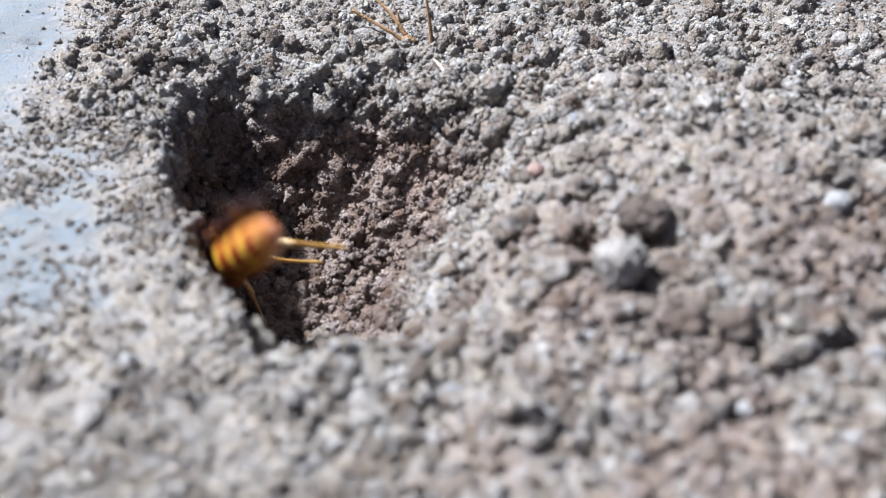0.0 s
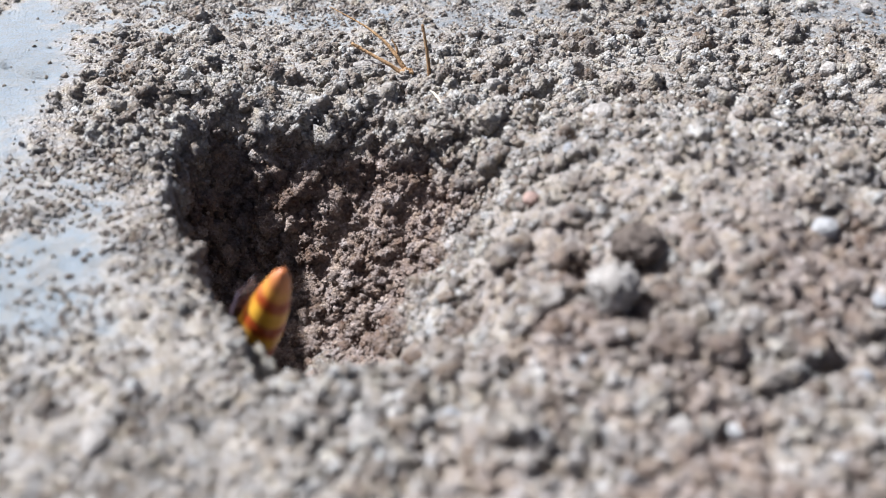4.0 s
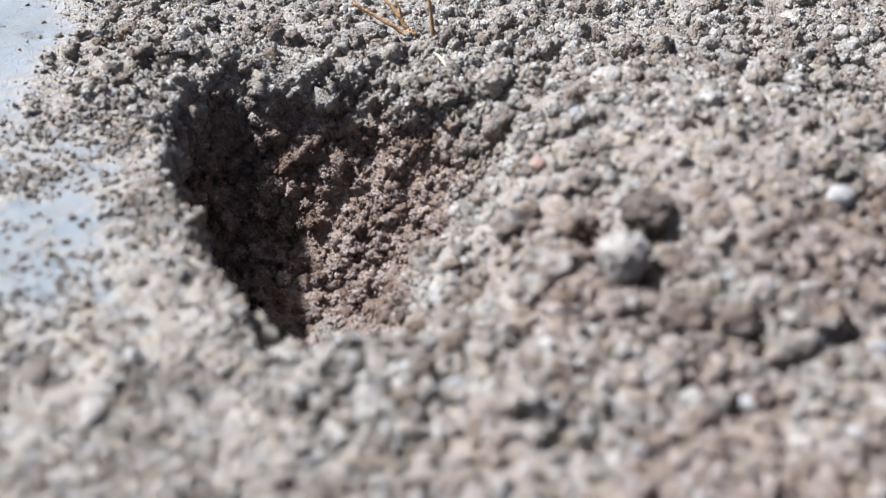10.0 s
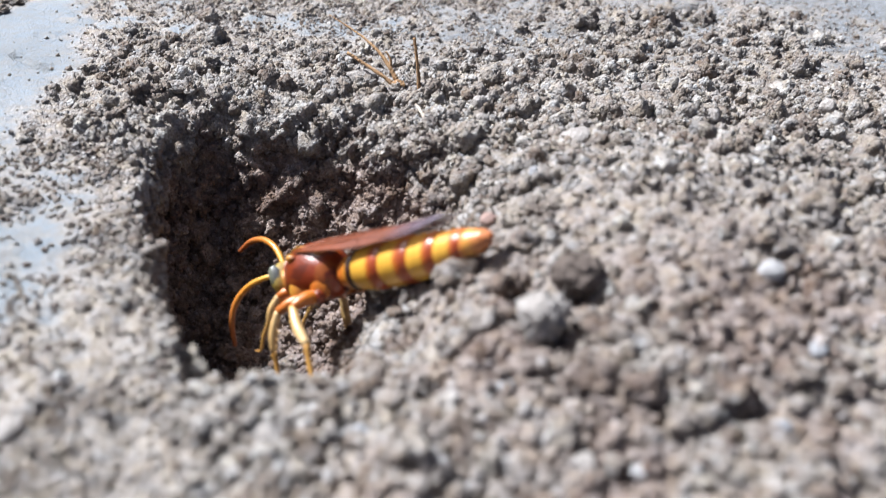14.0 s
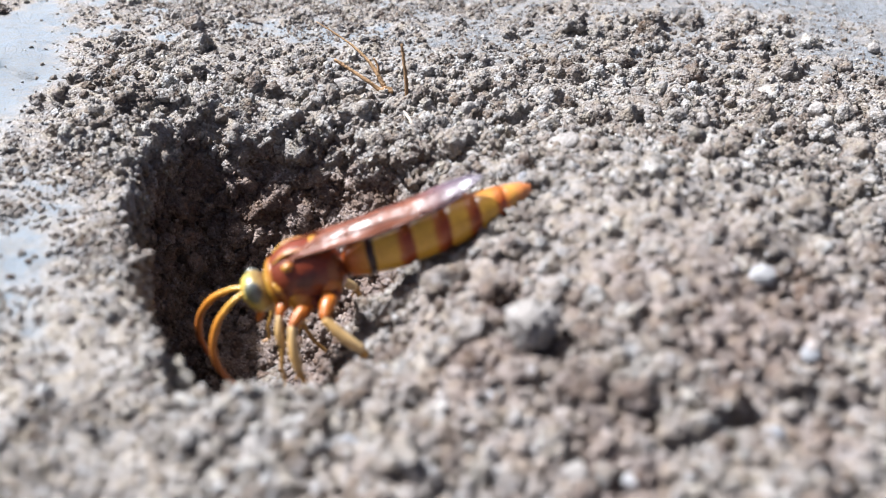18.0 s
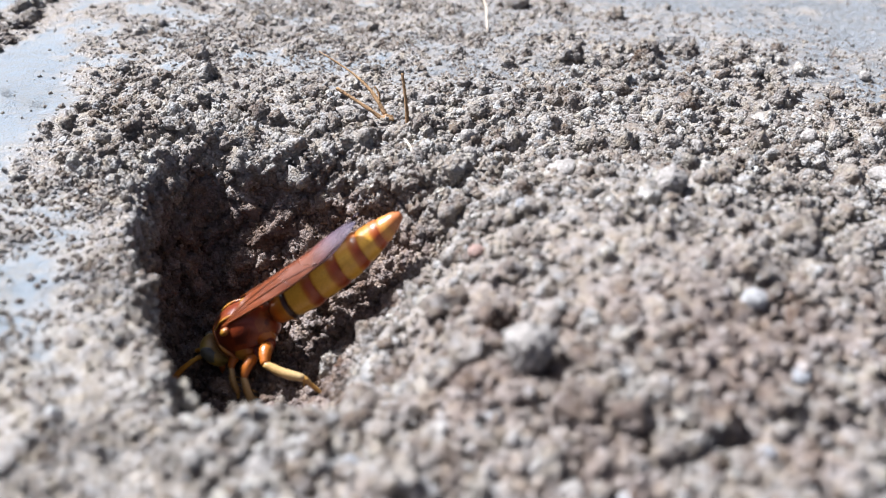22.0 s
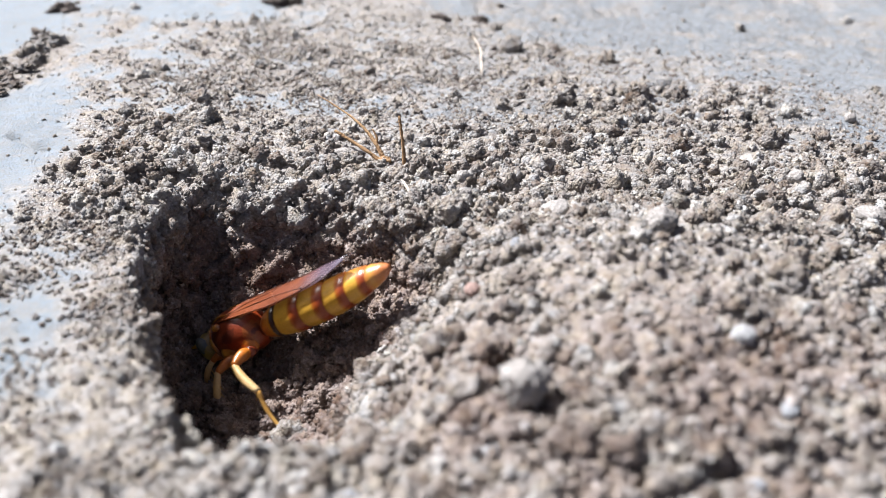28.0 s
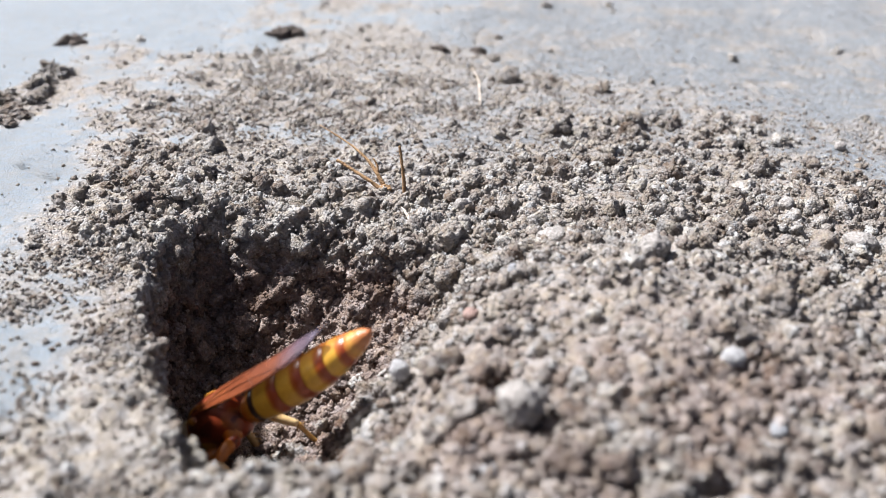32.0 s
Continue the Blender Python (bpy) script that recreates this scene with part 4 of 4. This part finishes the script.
    for k, (x, y, r) in enumerate(((-38.2, 187.0, 1.9), (-35.4, 187.6, 1.5), (-40.6, 187.4, 1.3), (-37.0, 189.0, 1.4), (-80.5, 173.5, 1.6), (-77.8, 173.0, 1.2), (-79.0, 175.0, 1.3), (4.0, 182.0, 1.3), (-4.0, 181.0, 1.2))):
        s("dark_clod", "dark weathered clod lying on the far crust", "clod", x, y, r, (1.3, 0.9, 0.7), 60 + k, M_DAMP, 0.3, 4, 0.95, group="dark clods on the far crust")
    rng = np.random.default_rng(31)
    for k in range(26):
        y = 126 + 1.25 * k
        x, r = -69.0 - 0.16 * (y - 126) + rng.uniform(-4.0, 1.5), rng.uniform(0.8, 1.6)
        s("crust_clod", "brown knobbly clod in a ridge on the crust", "clod", x, y, r, (1.15, 1.0, 0.8), 170 + k, M_CLOD, 0.3, 4, 1.0, group="clods of the ridge on the crust")
    # clods that the wasp throws
    made["thrown"] = s("chalky_clod", "pale chalky clod thrown out onto the mound", "clod", 28.4, 86.6, 2.1, (1.2, 0.9, 0.9), 81, M_PALE, 0.6, 4, 0.45)
    made["kicked"] = s("kicked_clod", "grey-brown clod kicked onto the pit's slope", "clod", -9.5, 76.0, 2.0, (1.2, 0.9, 0.8), 83, M_CLOD, 0.5, 4, 0.5)
    made["late"] = s("white_pebble", "small white pebble thrown onto the pit's near slope", "pebble", -16.0, 70.0, 1.15, (1.0, 0.9, 1.0), 87, M_WHITE, 0.2, 3, 0.25)
    made["flung"] = [s("flung_clod", "brown crumbly clod flung out of the pit", "clod", -12.0, 78.0, (1.2, 0.8, 1.3, 1.0, 0.8, 0.9, 1.1, 1.1, 1.4, 0.9, 1.2, 1.0)[k], (1.9 if k == 8 else 1.2, 0.9, 0.7), 90 + k, M_CLOD, 0.5, 3, 0.7, group="clods flung out of the pit") for k in range(12)]
    # loose clods one by one
    rng = np.random.default_rng(77)
    spots, nor = surface_spots(rng, 300, lambda c, lo: lo**2 * (0.5 + 1.2 * smooth(-6, 12, c[:, 0])) * (1 - smooth(135, 165, c[:, 1])) * (1 - smooth(3.0, 6.0, -c[:, 2])))
    shapes = [lump("soil_clod", 1.0, (1, 0.92, 0.85), 200 + k, M_CLOD, 3, 0.9) for k in range(10)]
    for k, (p, n) in enumerate(zip(spots, nor)):
        r = (0.8 + 0.75 * rng.random() ** 2.4) * (0.72 + 0.28 * smooth(58, 84, p[1]))
        ob = new("soil_clod", shapes[k % 10])
        p = p + n * r * 0.1
        ob.matrix_world = Matrix.LocRotScale((p[0] * MM, p[1] * MM, p[2] * MM), Euler(tuple(rng.random(3) * 6.28)), (r, r, r))
        tagged(ob, "tan crumbly clod of dry earth", "clod", "loose clods round the pit")
    return made


def build_straw():
    z = level(-5.1, 109.4)
    sprig = tagged(new("dry_sprig"), "dry brown forked grass sprig rooted behind the pit", "dry grass")
    sprig.matrix_world = at(-5.1, 109.4, z)
    part("stem", tube("stem", [(0, 0, -0.4), (-2.4, 0.9, 0.9), (-4.8, 2.2, 1.7), (-7.4, 3.4, 2.7)], [0.34, 0.25, 0.22, 0.25], M_STRAW, 18, 8, 1, 0.5), sprig, "thick brown stem")
    part("stem", tube("stem", [(0.2, 0.2, -0.4), (-1.4, 1.6, 1.7), (-3.2, 3.4, 3.1), (-6.2, 5.6, 4.5), (-10.8, 8.6, 5.8)], [0.36, 0.27, 0.21, 0.14, 0.05], M_STRAW, 22, 8, 1, 0.5), sprig, "tapering pale stem")
    part("stem", tube("stem", [(-1.4, 1.6, 1.7), (-1.5, 2.2, 2.7), (-2.1, 2.6, 3.6)], [0.2, 0.15, 0.08], M_STRAW, 10, 8, 1, 0.4), sprig)
    part("node", lump("node", 0.75, (1.1, 0.9, 0.8), 91, M_STRAW, 3, 0.4), sprig, "knotted brown root crown", at(0, 0, 0.2))
    stalk = tagged(new("dry_stalk"), "single upright dry brown grass stalk behind the pit", "dry grass")
    stalk.matrix_world = at(-2.2, 106.6, level(-2.2, 106.6))
    part("stem", tube("stem", [(0, 0, -0.6), (-0.1, 0.6, 2.4), (-0.5, 1.4, 5.2), (-0.9, 2.0, 7.2)], [0.27, 0.21, 0.2, 0.18], M_STRAW, 16, 8, 1, 0.5), stalk)
    part("root", lump("root", 0.6, (1, 1, 0.8), 92, M_DARK, 3, 0.4), stalk, "dark root crown")
    fibre = new("root_fibre", tube("root_fibre", [(0, 0, 0), (-0.8, 1.4, 0.5), (-1.6, 2.8, 0.9), (-2.2, 4.2, 0.7)], [0.12, 0.2, 0.16, 0.05], M_FIBRE, 16, 6))
    fibre.matrix_world = at(0.2, 97.6, level(0.2, 97.6) + 0.5)
    tagged(fibre, "pale thin root fibre on the pit's rim", "fibre")
    bit = new("straw_bit", tube("straw_bit", [(-1.5, -0.7, 0), (-0.4, 0.1, 0.4), (1.6, 0.6, 0.6)], [0.1, 0.34, 0.22, 0.05], M_FIBRE, 14, 8, 0.6))
    bit.matrix_world = at(-12.6, 96.4, -15.2)
    tagged(bit, "pale torn straw bit in the pit", "straw")
    thread = new("white_thread", tube("white_thread", [(0, 0, 0), (-0.4, 3.0, 1.4), (-0.9, 7.0, 2.4), (-2.4, 10.5, 3.6)], [0.16, 0.2, 0.16, 0.08], M_FIBRE, 16, 6))
    thread.matrix_world = at(6.2, 149.0, level(6.2, 149.0))
    tagged(thread, "pale dry grass thread on the crust", "fibre")
    for x, y, a, ln in ((57, 92, 20, 7), (60, 90, -25, 6)):
        hair = new("grass_hair", tube("grass_hair", [(0, 0, 0.3), (ln * 0.5, 0.5, 0.8), (ln, -0.4, 0.5)], [0.1, 0.12, 0.06], M_FIBRE, 12, 6))
        hair.matrix_world = at(x, y, level(x, y) + 0.3, 0, 0, a)
        tagged(hair, "fine pale grass fibre on the crumbs", "fibre")


WASP, LEGS, FEELERS, ABDOMEN = build_wasp()
STONES = build_stones()
build_straw()


# ---- what moves ----
def swung(bend):
    """By how much the thorax tips, in degrees, when the abdomen bends down and the tail tip stays on its line."""
    dx, dz, a = TAIL[0] - WAIST[0], TAIL[2] - WAIST[2], radians(-bend)
    x, z = WAIST[0] + dx * math.cos(a) + dz * math.sin(a), WAIST[2] - dx * math.sin(a) + dz * math.cos(a)
    return math.degrees(math.atan2(TAIL[2], -TAIL[0]) - math.atan2(z, -x))


def between(neck, tail, roll, bend=0):
    """The wasp's pose from its neck and tail tip, leaned by roll about its length, its abdomen bent down."""
    n, t = Vector(neck), Vector(tail)
    ahead = (n - t).normalized()
    left = Vector((0, 0, 1)).cross(ahead).normalized()
    up = ahead.cross(left)
    m = Matrix((ahead, left, up)).transposed().to_4x4()
    return Matrix.Translation(n * MM) @ m @ pose(0, 0, 0, -roll, 0, 0) @ pose(0, 0, 0, 0, swung(bend), 0)


def motions():
    # seconds, neck, tail tip, lean
    rows = [
        (0, (-27.9, 81.3, -11.2), (-14.2, 62.9, 4.4), 0),
        (0.1, (-25.0, 80.0, -9.2), (-10.7, 58.5, -1.4), 0),
        (0.2, (-22.9, 81.2, -8.3), (-11.5, 57.3, -3.5), 8),
        (0.3, (-21.8, 81.3, -8.4), (-11.6, 57.0, -2.7), 8),
        (0.4, (-22.5, 82.0, -8.9), (-11.7, 59.2, 0.6), 0),
        (0.5, (-21.3, 81.5, -8.1), (-10.5, 57.4, -2.7), 8),
        (0.6, (-22.4, 81.2, -8.1), (-10.3, 58.2, -0.6), 0),
        (0.7, (-23.0, 81.3, -11.2), (-17.1, 61.2, 5.9), 0),
        (0.8, (-24.4, 92.6, -13.5), (-6.8, 72.8, -8.3), -20),
        (0.9, (-23.9, 93.7, -11.9), (-5.8, 73.6, -11.1), -20),
        (1, (-25.9, 94.4, -15.0), (-4.5, 78.5, -9.3), -25),
        (1.2, (-28.5, 97.6, -14.7), (-3.9, 87.6, -9.9), -22),
        (1.4, (-29.3, 93.5, -16.1), (-6.5, 83.7, -5.4), -12),
        (1.6, (-29.0, 92.5, -16.4), (-6.8, 82.3, -4.9), -12),
        (1.8, (-30.6, 81.6, -12.3), (-5.6, 71.7, -10.1), 24),
        (2, (-30.3, 85.2, -17.6), (-4.7, 81.9, -9.5), -4),
        (2.4, (-31.0, 79.2, -11.4), (-4.5, 82.4, -7.3), 0),
        (2.8, (-33.7, 79.5, -13.6), (-7.4, 84.2, -9.7), 4),
        (3, (-33.7, 80.8, -19.7), (-10.2, 79.2, -6.2), -16),
        (3.2, (-32.0, 83.7, -16.0), (-7.5, 76.1, -7.6), 4),
        (3.5, (-34.6, 81.9, -17.1), (-8.9, 78.7, -9.3), 4),
        (3.8, (-28.5, 71.5, -18.0), (-10.5, 64.5, 0.8), -5),
        (4.2, (-31.5, 71.5, -29.0), (-17.0, 69.0, -6.5), 0),
        (4.8, (-38.0, 71.0, -46.0), (-24.0, 71.5, -23.0), 0),
        (5.4, (-41.0, 71.0, -50.0), (-27.5, 71.5, -27.0), 0),
        (12.2, (-41.0, 71.0, -50.0), (-27.5, 71.5, -27.0), 0),
        (12.6, (-35.0, 71.0, -34.0), (-20.0, 70.0, -11.5), 0),
        (12.9, (-36.0, 80.0, -22.0), (-16.9, 72.0, -5.4), 22),
        (13, (-36.4, 76.0, -20.8), (-11.3, 79.2, -7.5), 34),
        (13.1, (-28.5, 89.4, -18.8), (-7.6, 84.0, -2.5), 16),
        (13.3, (-20.7, 84.6, -10.4), (4.6, 89.4, -2.2), -4),
        (13.5, (-20.2, 86.6, -13.0), (3.7, 85.3, -0.6), -9),
        (13.7, (-17.8, 87.1, -11.9), (2.7, 73.4, -0.8), -13),
        (14, (-12.7, 80.8, -6.4), (11.0, 68.6, 5.6), -17),
        (14.5, (-8.3, 73.9, 2.2), (13.4, 58.4, 6.2), -4),
        (15, (-11.9, 71.2, -2.0), (11.4, 58.7, 3.1), 9),
        (15.5, (-12.0, 75.4, -1.0), (10.4, 61.0, 3.2), -4),
        (16.2, (-14.5, 74.0, -2.5), (9.5, 66.0, 6.5), -6),
        (16.6, (-12.5, 74.5, -1.5), (11.0, 62.5, 4.0), -4),
        (17.1, (-15.5, 78.5, -5.5), (8.0, 82.5, 5.5), -12),
        (17.5, (-16.9, 83.7, -7.4), (7.4, 89.4, 2.8), -17),
        (18, (-11.9, 71.7, -0.1), (14.6, 80.0, 5.2), -11),
        (18.5, (-16.6, 75.9, -1.9), (8.7, 80.4, 6.3), -11),
        (19, (-17.2, 83.1, -11.1), (6.1, 83.0, 3.8), -11),
        (19.5, (-21.8, 87.2, -15.2), (-1.3, 94.9, 0.7), -9),
        (20, (-21.3, 87.5, -14.5), (2.4, 83.9, -0.6), -13),
        (20.5, (-22.1, 89.2, -13.4), (0.9, 85.3, 0.2), -15),
        (21, (-20.0, 81.5, -12.5), (3.2, 83.9, 1.9), -9),
        (21.5, (-23.5, 82.7, -14.1), (-2.2, 94.6, -2.6), -7),
        (22, (-23.1, 83.2, -15.2), (-0.5, 87.8, -0.9), -5),
        (22.5, (-23.5, 81.4, -11.6), (0.2, 89.6, -1.6), -5),
        (23, (-25.5, 84.6, -16.6), (-1.9, 92.3, -5.1), -9),
        (23.5, (-24.6, 77.9, -12.9), (-3.3, 82.0, 0.9), -6),
        (24, (-25.0, 77.3, -13.0), (-4.5, 80.8, 4.6), -6),
        (24.5, (-24.1, 77.2, -13.0), (-2.8, 75.8, 2.6), 1),
        (25, (-28.4, 82.0, -16.1), (-2.7, 89.6, -10.7), 18),
        (25.5, (-26.6, 82.5, -16.2), (-2.4, 83.9, -4.3), 18),
        (26, (-26.3, 85.4, -15.0), (-1.6, 78.8, -6.6), 24),
        (26.5, (-23.9, 79.8, -14.4), (-3.8, 88.0, 0.2), -5),
        (27, (-26.6, 82.5, -16.2), (-2.4, 83.9, -4.3), 18),
        (27.5, (-24.4, 77.3, -12.4), (-5.4, 81.9, 3.7), -6),
        (28, (-25.3, 91.5, -14.6), (-1.5, 87.1, -2.7), -9),
        (28.5, (-24.2, 80.5, -13.2), (-5.0, 73.4, 3.8), -15),
        (29, (-22.3, 77.8, -10.0), (0.5, 65.3, 0.4), -16),
        (29.5, (-22.4, 81.5, -6.2), (0.9, 68.3, -2.8), 30),
        (30, (-23.1, 86.6, -11.1), (2.0, 79.6, -2.9), -11),
        (30.5, (-25.3, 91.5, -14.6), (-1.5, 87.1, -2.7), -9),
        (31, (-26.2, 83.5, -15.6), (-4.2, 89.2, -0.1), -19),
        (31.5, (-24.5, 79.6, -11.6), (-2.2, 77.8, 2.3), -11),
        (32, (-24.0, 76.7, -13.8), (-1.4, 73.2, 1.2), -5),
    ]
    # seconds, how far the abdomen bends down
    bends = [(0, 3), (0.8, 1), (2, 0), (13, 0), (14, 1), (15, 0), (16, 1), (17.5, 4), (18, 3), (19, 4), (19.5, 2), (20, 4), (20.5, 3), (21, 2), (22, 1), (23, 2), (24, 1), (25, 0), (26, 0), (26.5, 2),
             (27.5, 2), (28.5, 4), (29, 10), (29.5, 6), (30, 2), (30.5, 1), (31, 2), (32, 2)]
    walk(WASP, [(t, between(n, q, r, float(np.interp(t, *zip(*bends))))) for t, n, q, r in rows])
    walk(ABDOMEN, [(t, at(*WAIST, 0, -b, 0)) for t, b in bends])
    # legs step and dig while the wasp is outside
    rng = random.Random(5)
    for leg, hip, s, name in LEGS:
        keys, t = [], 0.0
        wide = {"foreleg": 16, "middle_leg": 9, "hind_leg": 9}[name]
        while t <= 32.01:
            calm = 0.2 if 4 < t < 12.5 else 1.0
            side_up = -55 if name != "foreleg" and s < 0 and t < 0.7 else 0
            lift = -48 if name == "foreleg" and s > 0 and 0.7 < t < 1.3 else 0
            # the near legs are stretched out and back while it leans over
            splay = 1.0 if name != "foreleg" and s > 0 and 24.7 < t < 26.7 else 0.0
            keys.append((t, at(hip[0], hip[1] * s, hip[2], rng.uniform(-6, 6) * calm + side_up + 20 * splay, rng.uniform(-wide, wide) * calm + lift, rng.uniform(-wide, wide) * calm + 34 * splay)))
            t = round(t + 0.4, 2)
        walk(leg, keys)
    for k, feeler in enumerate(FEELERS):
        s = 1 - 2 * k
        # one antenna feels the ground, the other is held up
        keys = [(i * 0.5, at(1.0, s * 0.65, 0.9, rng.uniform(-8, 8), rng.uniform(-12, 12) + (24 if 34 < i < 38 else 0) - (58 * k if i < 3 or 26 < i < 32 or i == 38 else 8 * k), s * rng.uniform(-12, 14))) for i in range(65)]
        walk(feeler, keys)
    # the dark clod is knocked off the mound and rolls down into the pit
    z0 = level(17.0, 64.5) + 1.4
    end = at(-8, 66.5, level(-8, 66.5) - 0.4, 25, -330, 20)
    walk(STONES["dark"], [(0, at(17, 64.5, z0)), (15.4, at(17, 64.5, z0)), (15.8, at(13.5, 62.0, level(13.5, 62.0) + 2.6, 0, -60, 10)), (16.2, at(8, 61.0, level(8, 61) + 2.0, 10, -130, 20)),
                          (16.6, at(2.5, 62.0, level(2.5, 62) + 1.6, 20, -200, 20)), (17.0, at(-3.5, 64.5, level(-3.5, 64.5) + 1.0, 25, -270, 20)), (17.3, end), (32, end)])
    # a pale clod is thrown from the pit onto the mound
    a, b = at(2.0, 84.0, level(2, 84) - 1.6, 0, 0, 10), at(28.4, 86.6, level(28.4, 86.6) + 1.2, 0, 190, 60)
    walk(STONES["thrown"], [(0, a), (21.0, a), (21.2, at(12, 86.5, level(12, 86.5) + 7, 0, 70, 25)), (21.5, at(23, 89.0, level(23, 89) + 5, 0, 140, 45)), (21.7, b), (32, b)])
    # a clod kicked onto the slope, which slides back later
    p, q, e = at(-13.5, 76, level(-13.5, 76) - 0.6), at(-7.2, 80.6, level(-7.2, 80.6) + 1.2, 40, 80, 0), at(-12, 78, level(-12, 78) - 0.2, 60, 20, 0)
    walk(STONES["kicked"], [(0, p), (20.8, p), (21.1, at(-8.5, 79, level(-8.5, 79) + 3.0, 20, 40, 0)), (21.3, q), (22.7, q), (22.9, at(-9.5, 79.5, level(-9.5, 79.5) + 1.0, 50, 50, 0)), (23.2, e), (32, e)])
    # a white pebble lands on the near slope
    p, q = at(-16, 70, level(-16, 70) - 1.0), at(1.8, 71.0, -1.9, 20, 70, 0)
    walk(STONES["late"], [(0, p), (29.2, p), (29.5, at(-6, 73, level(-6, 73) + 7, 10, 30, 0)), (29.8, q), (32, q)])
    # clods flung back under the wasp: the moment and the spot that each flies through
    flights = [(17.5, 2.4, 88.3), (19, -6.5, 83.0), (20, 3.0, 78.8), (21.5, -4.7, 82.2), (24, -3.7, 94.3), (24.5, -9.5, 81.8),
               (25, -5.8, 95.3), (26.5, -8.1, 78.9), (28.5, -5.6, 70.3), (30.5, -8.3, 82.2), (31, -12.8, 82.0), (31.5, -8.4, 85.0)]
    for k, (t, x, y) in enumerate(flights):
        ob = STONES["flung"][k]
        sx, sy = -14.0 + 0.5 * (k % 4), 77.0 + 0.8 * (k % 5)
        ex, ey = x + 3.0, y + 0.8
        p, q = at(sx, sy, level(sx, sy) - 0.5), at(ex, ey, level(ex, ey) + 0.2, 40, 130, 20)
        walk(ob, [(0, p), (t - 0.3, p), (t - 0.1, at(sx * 0.35 + x * 0.65, sy * 0.35 + y * 0.65, level(x, y) + 3.0, 20, 40, 0)), (t, at(x, y, level(x, y) + 2.6, 25, 65, 5)), (t + 0.3, q), (32, q)])


motions()
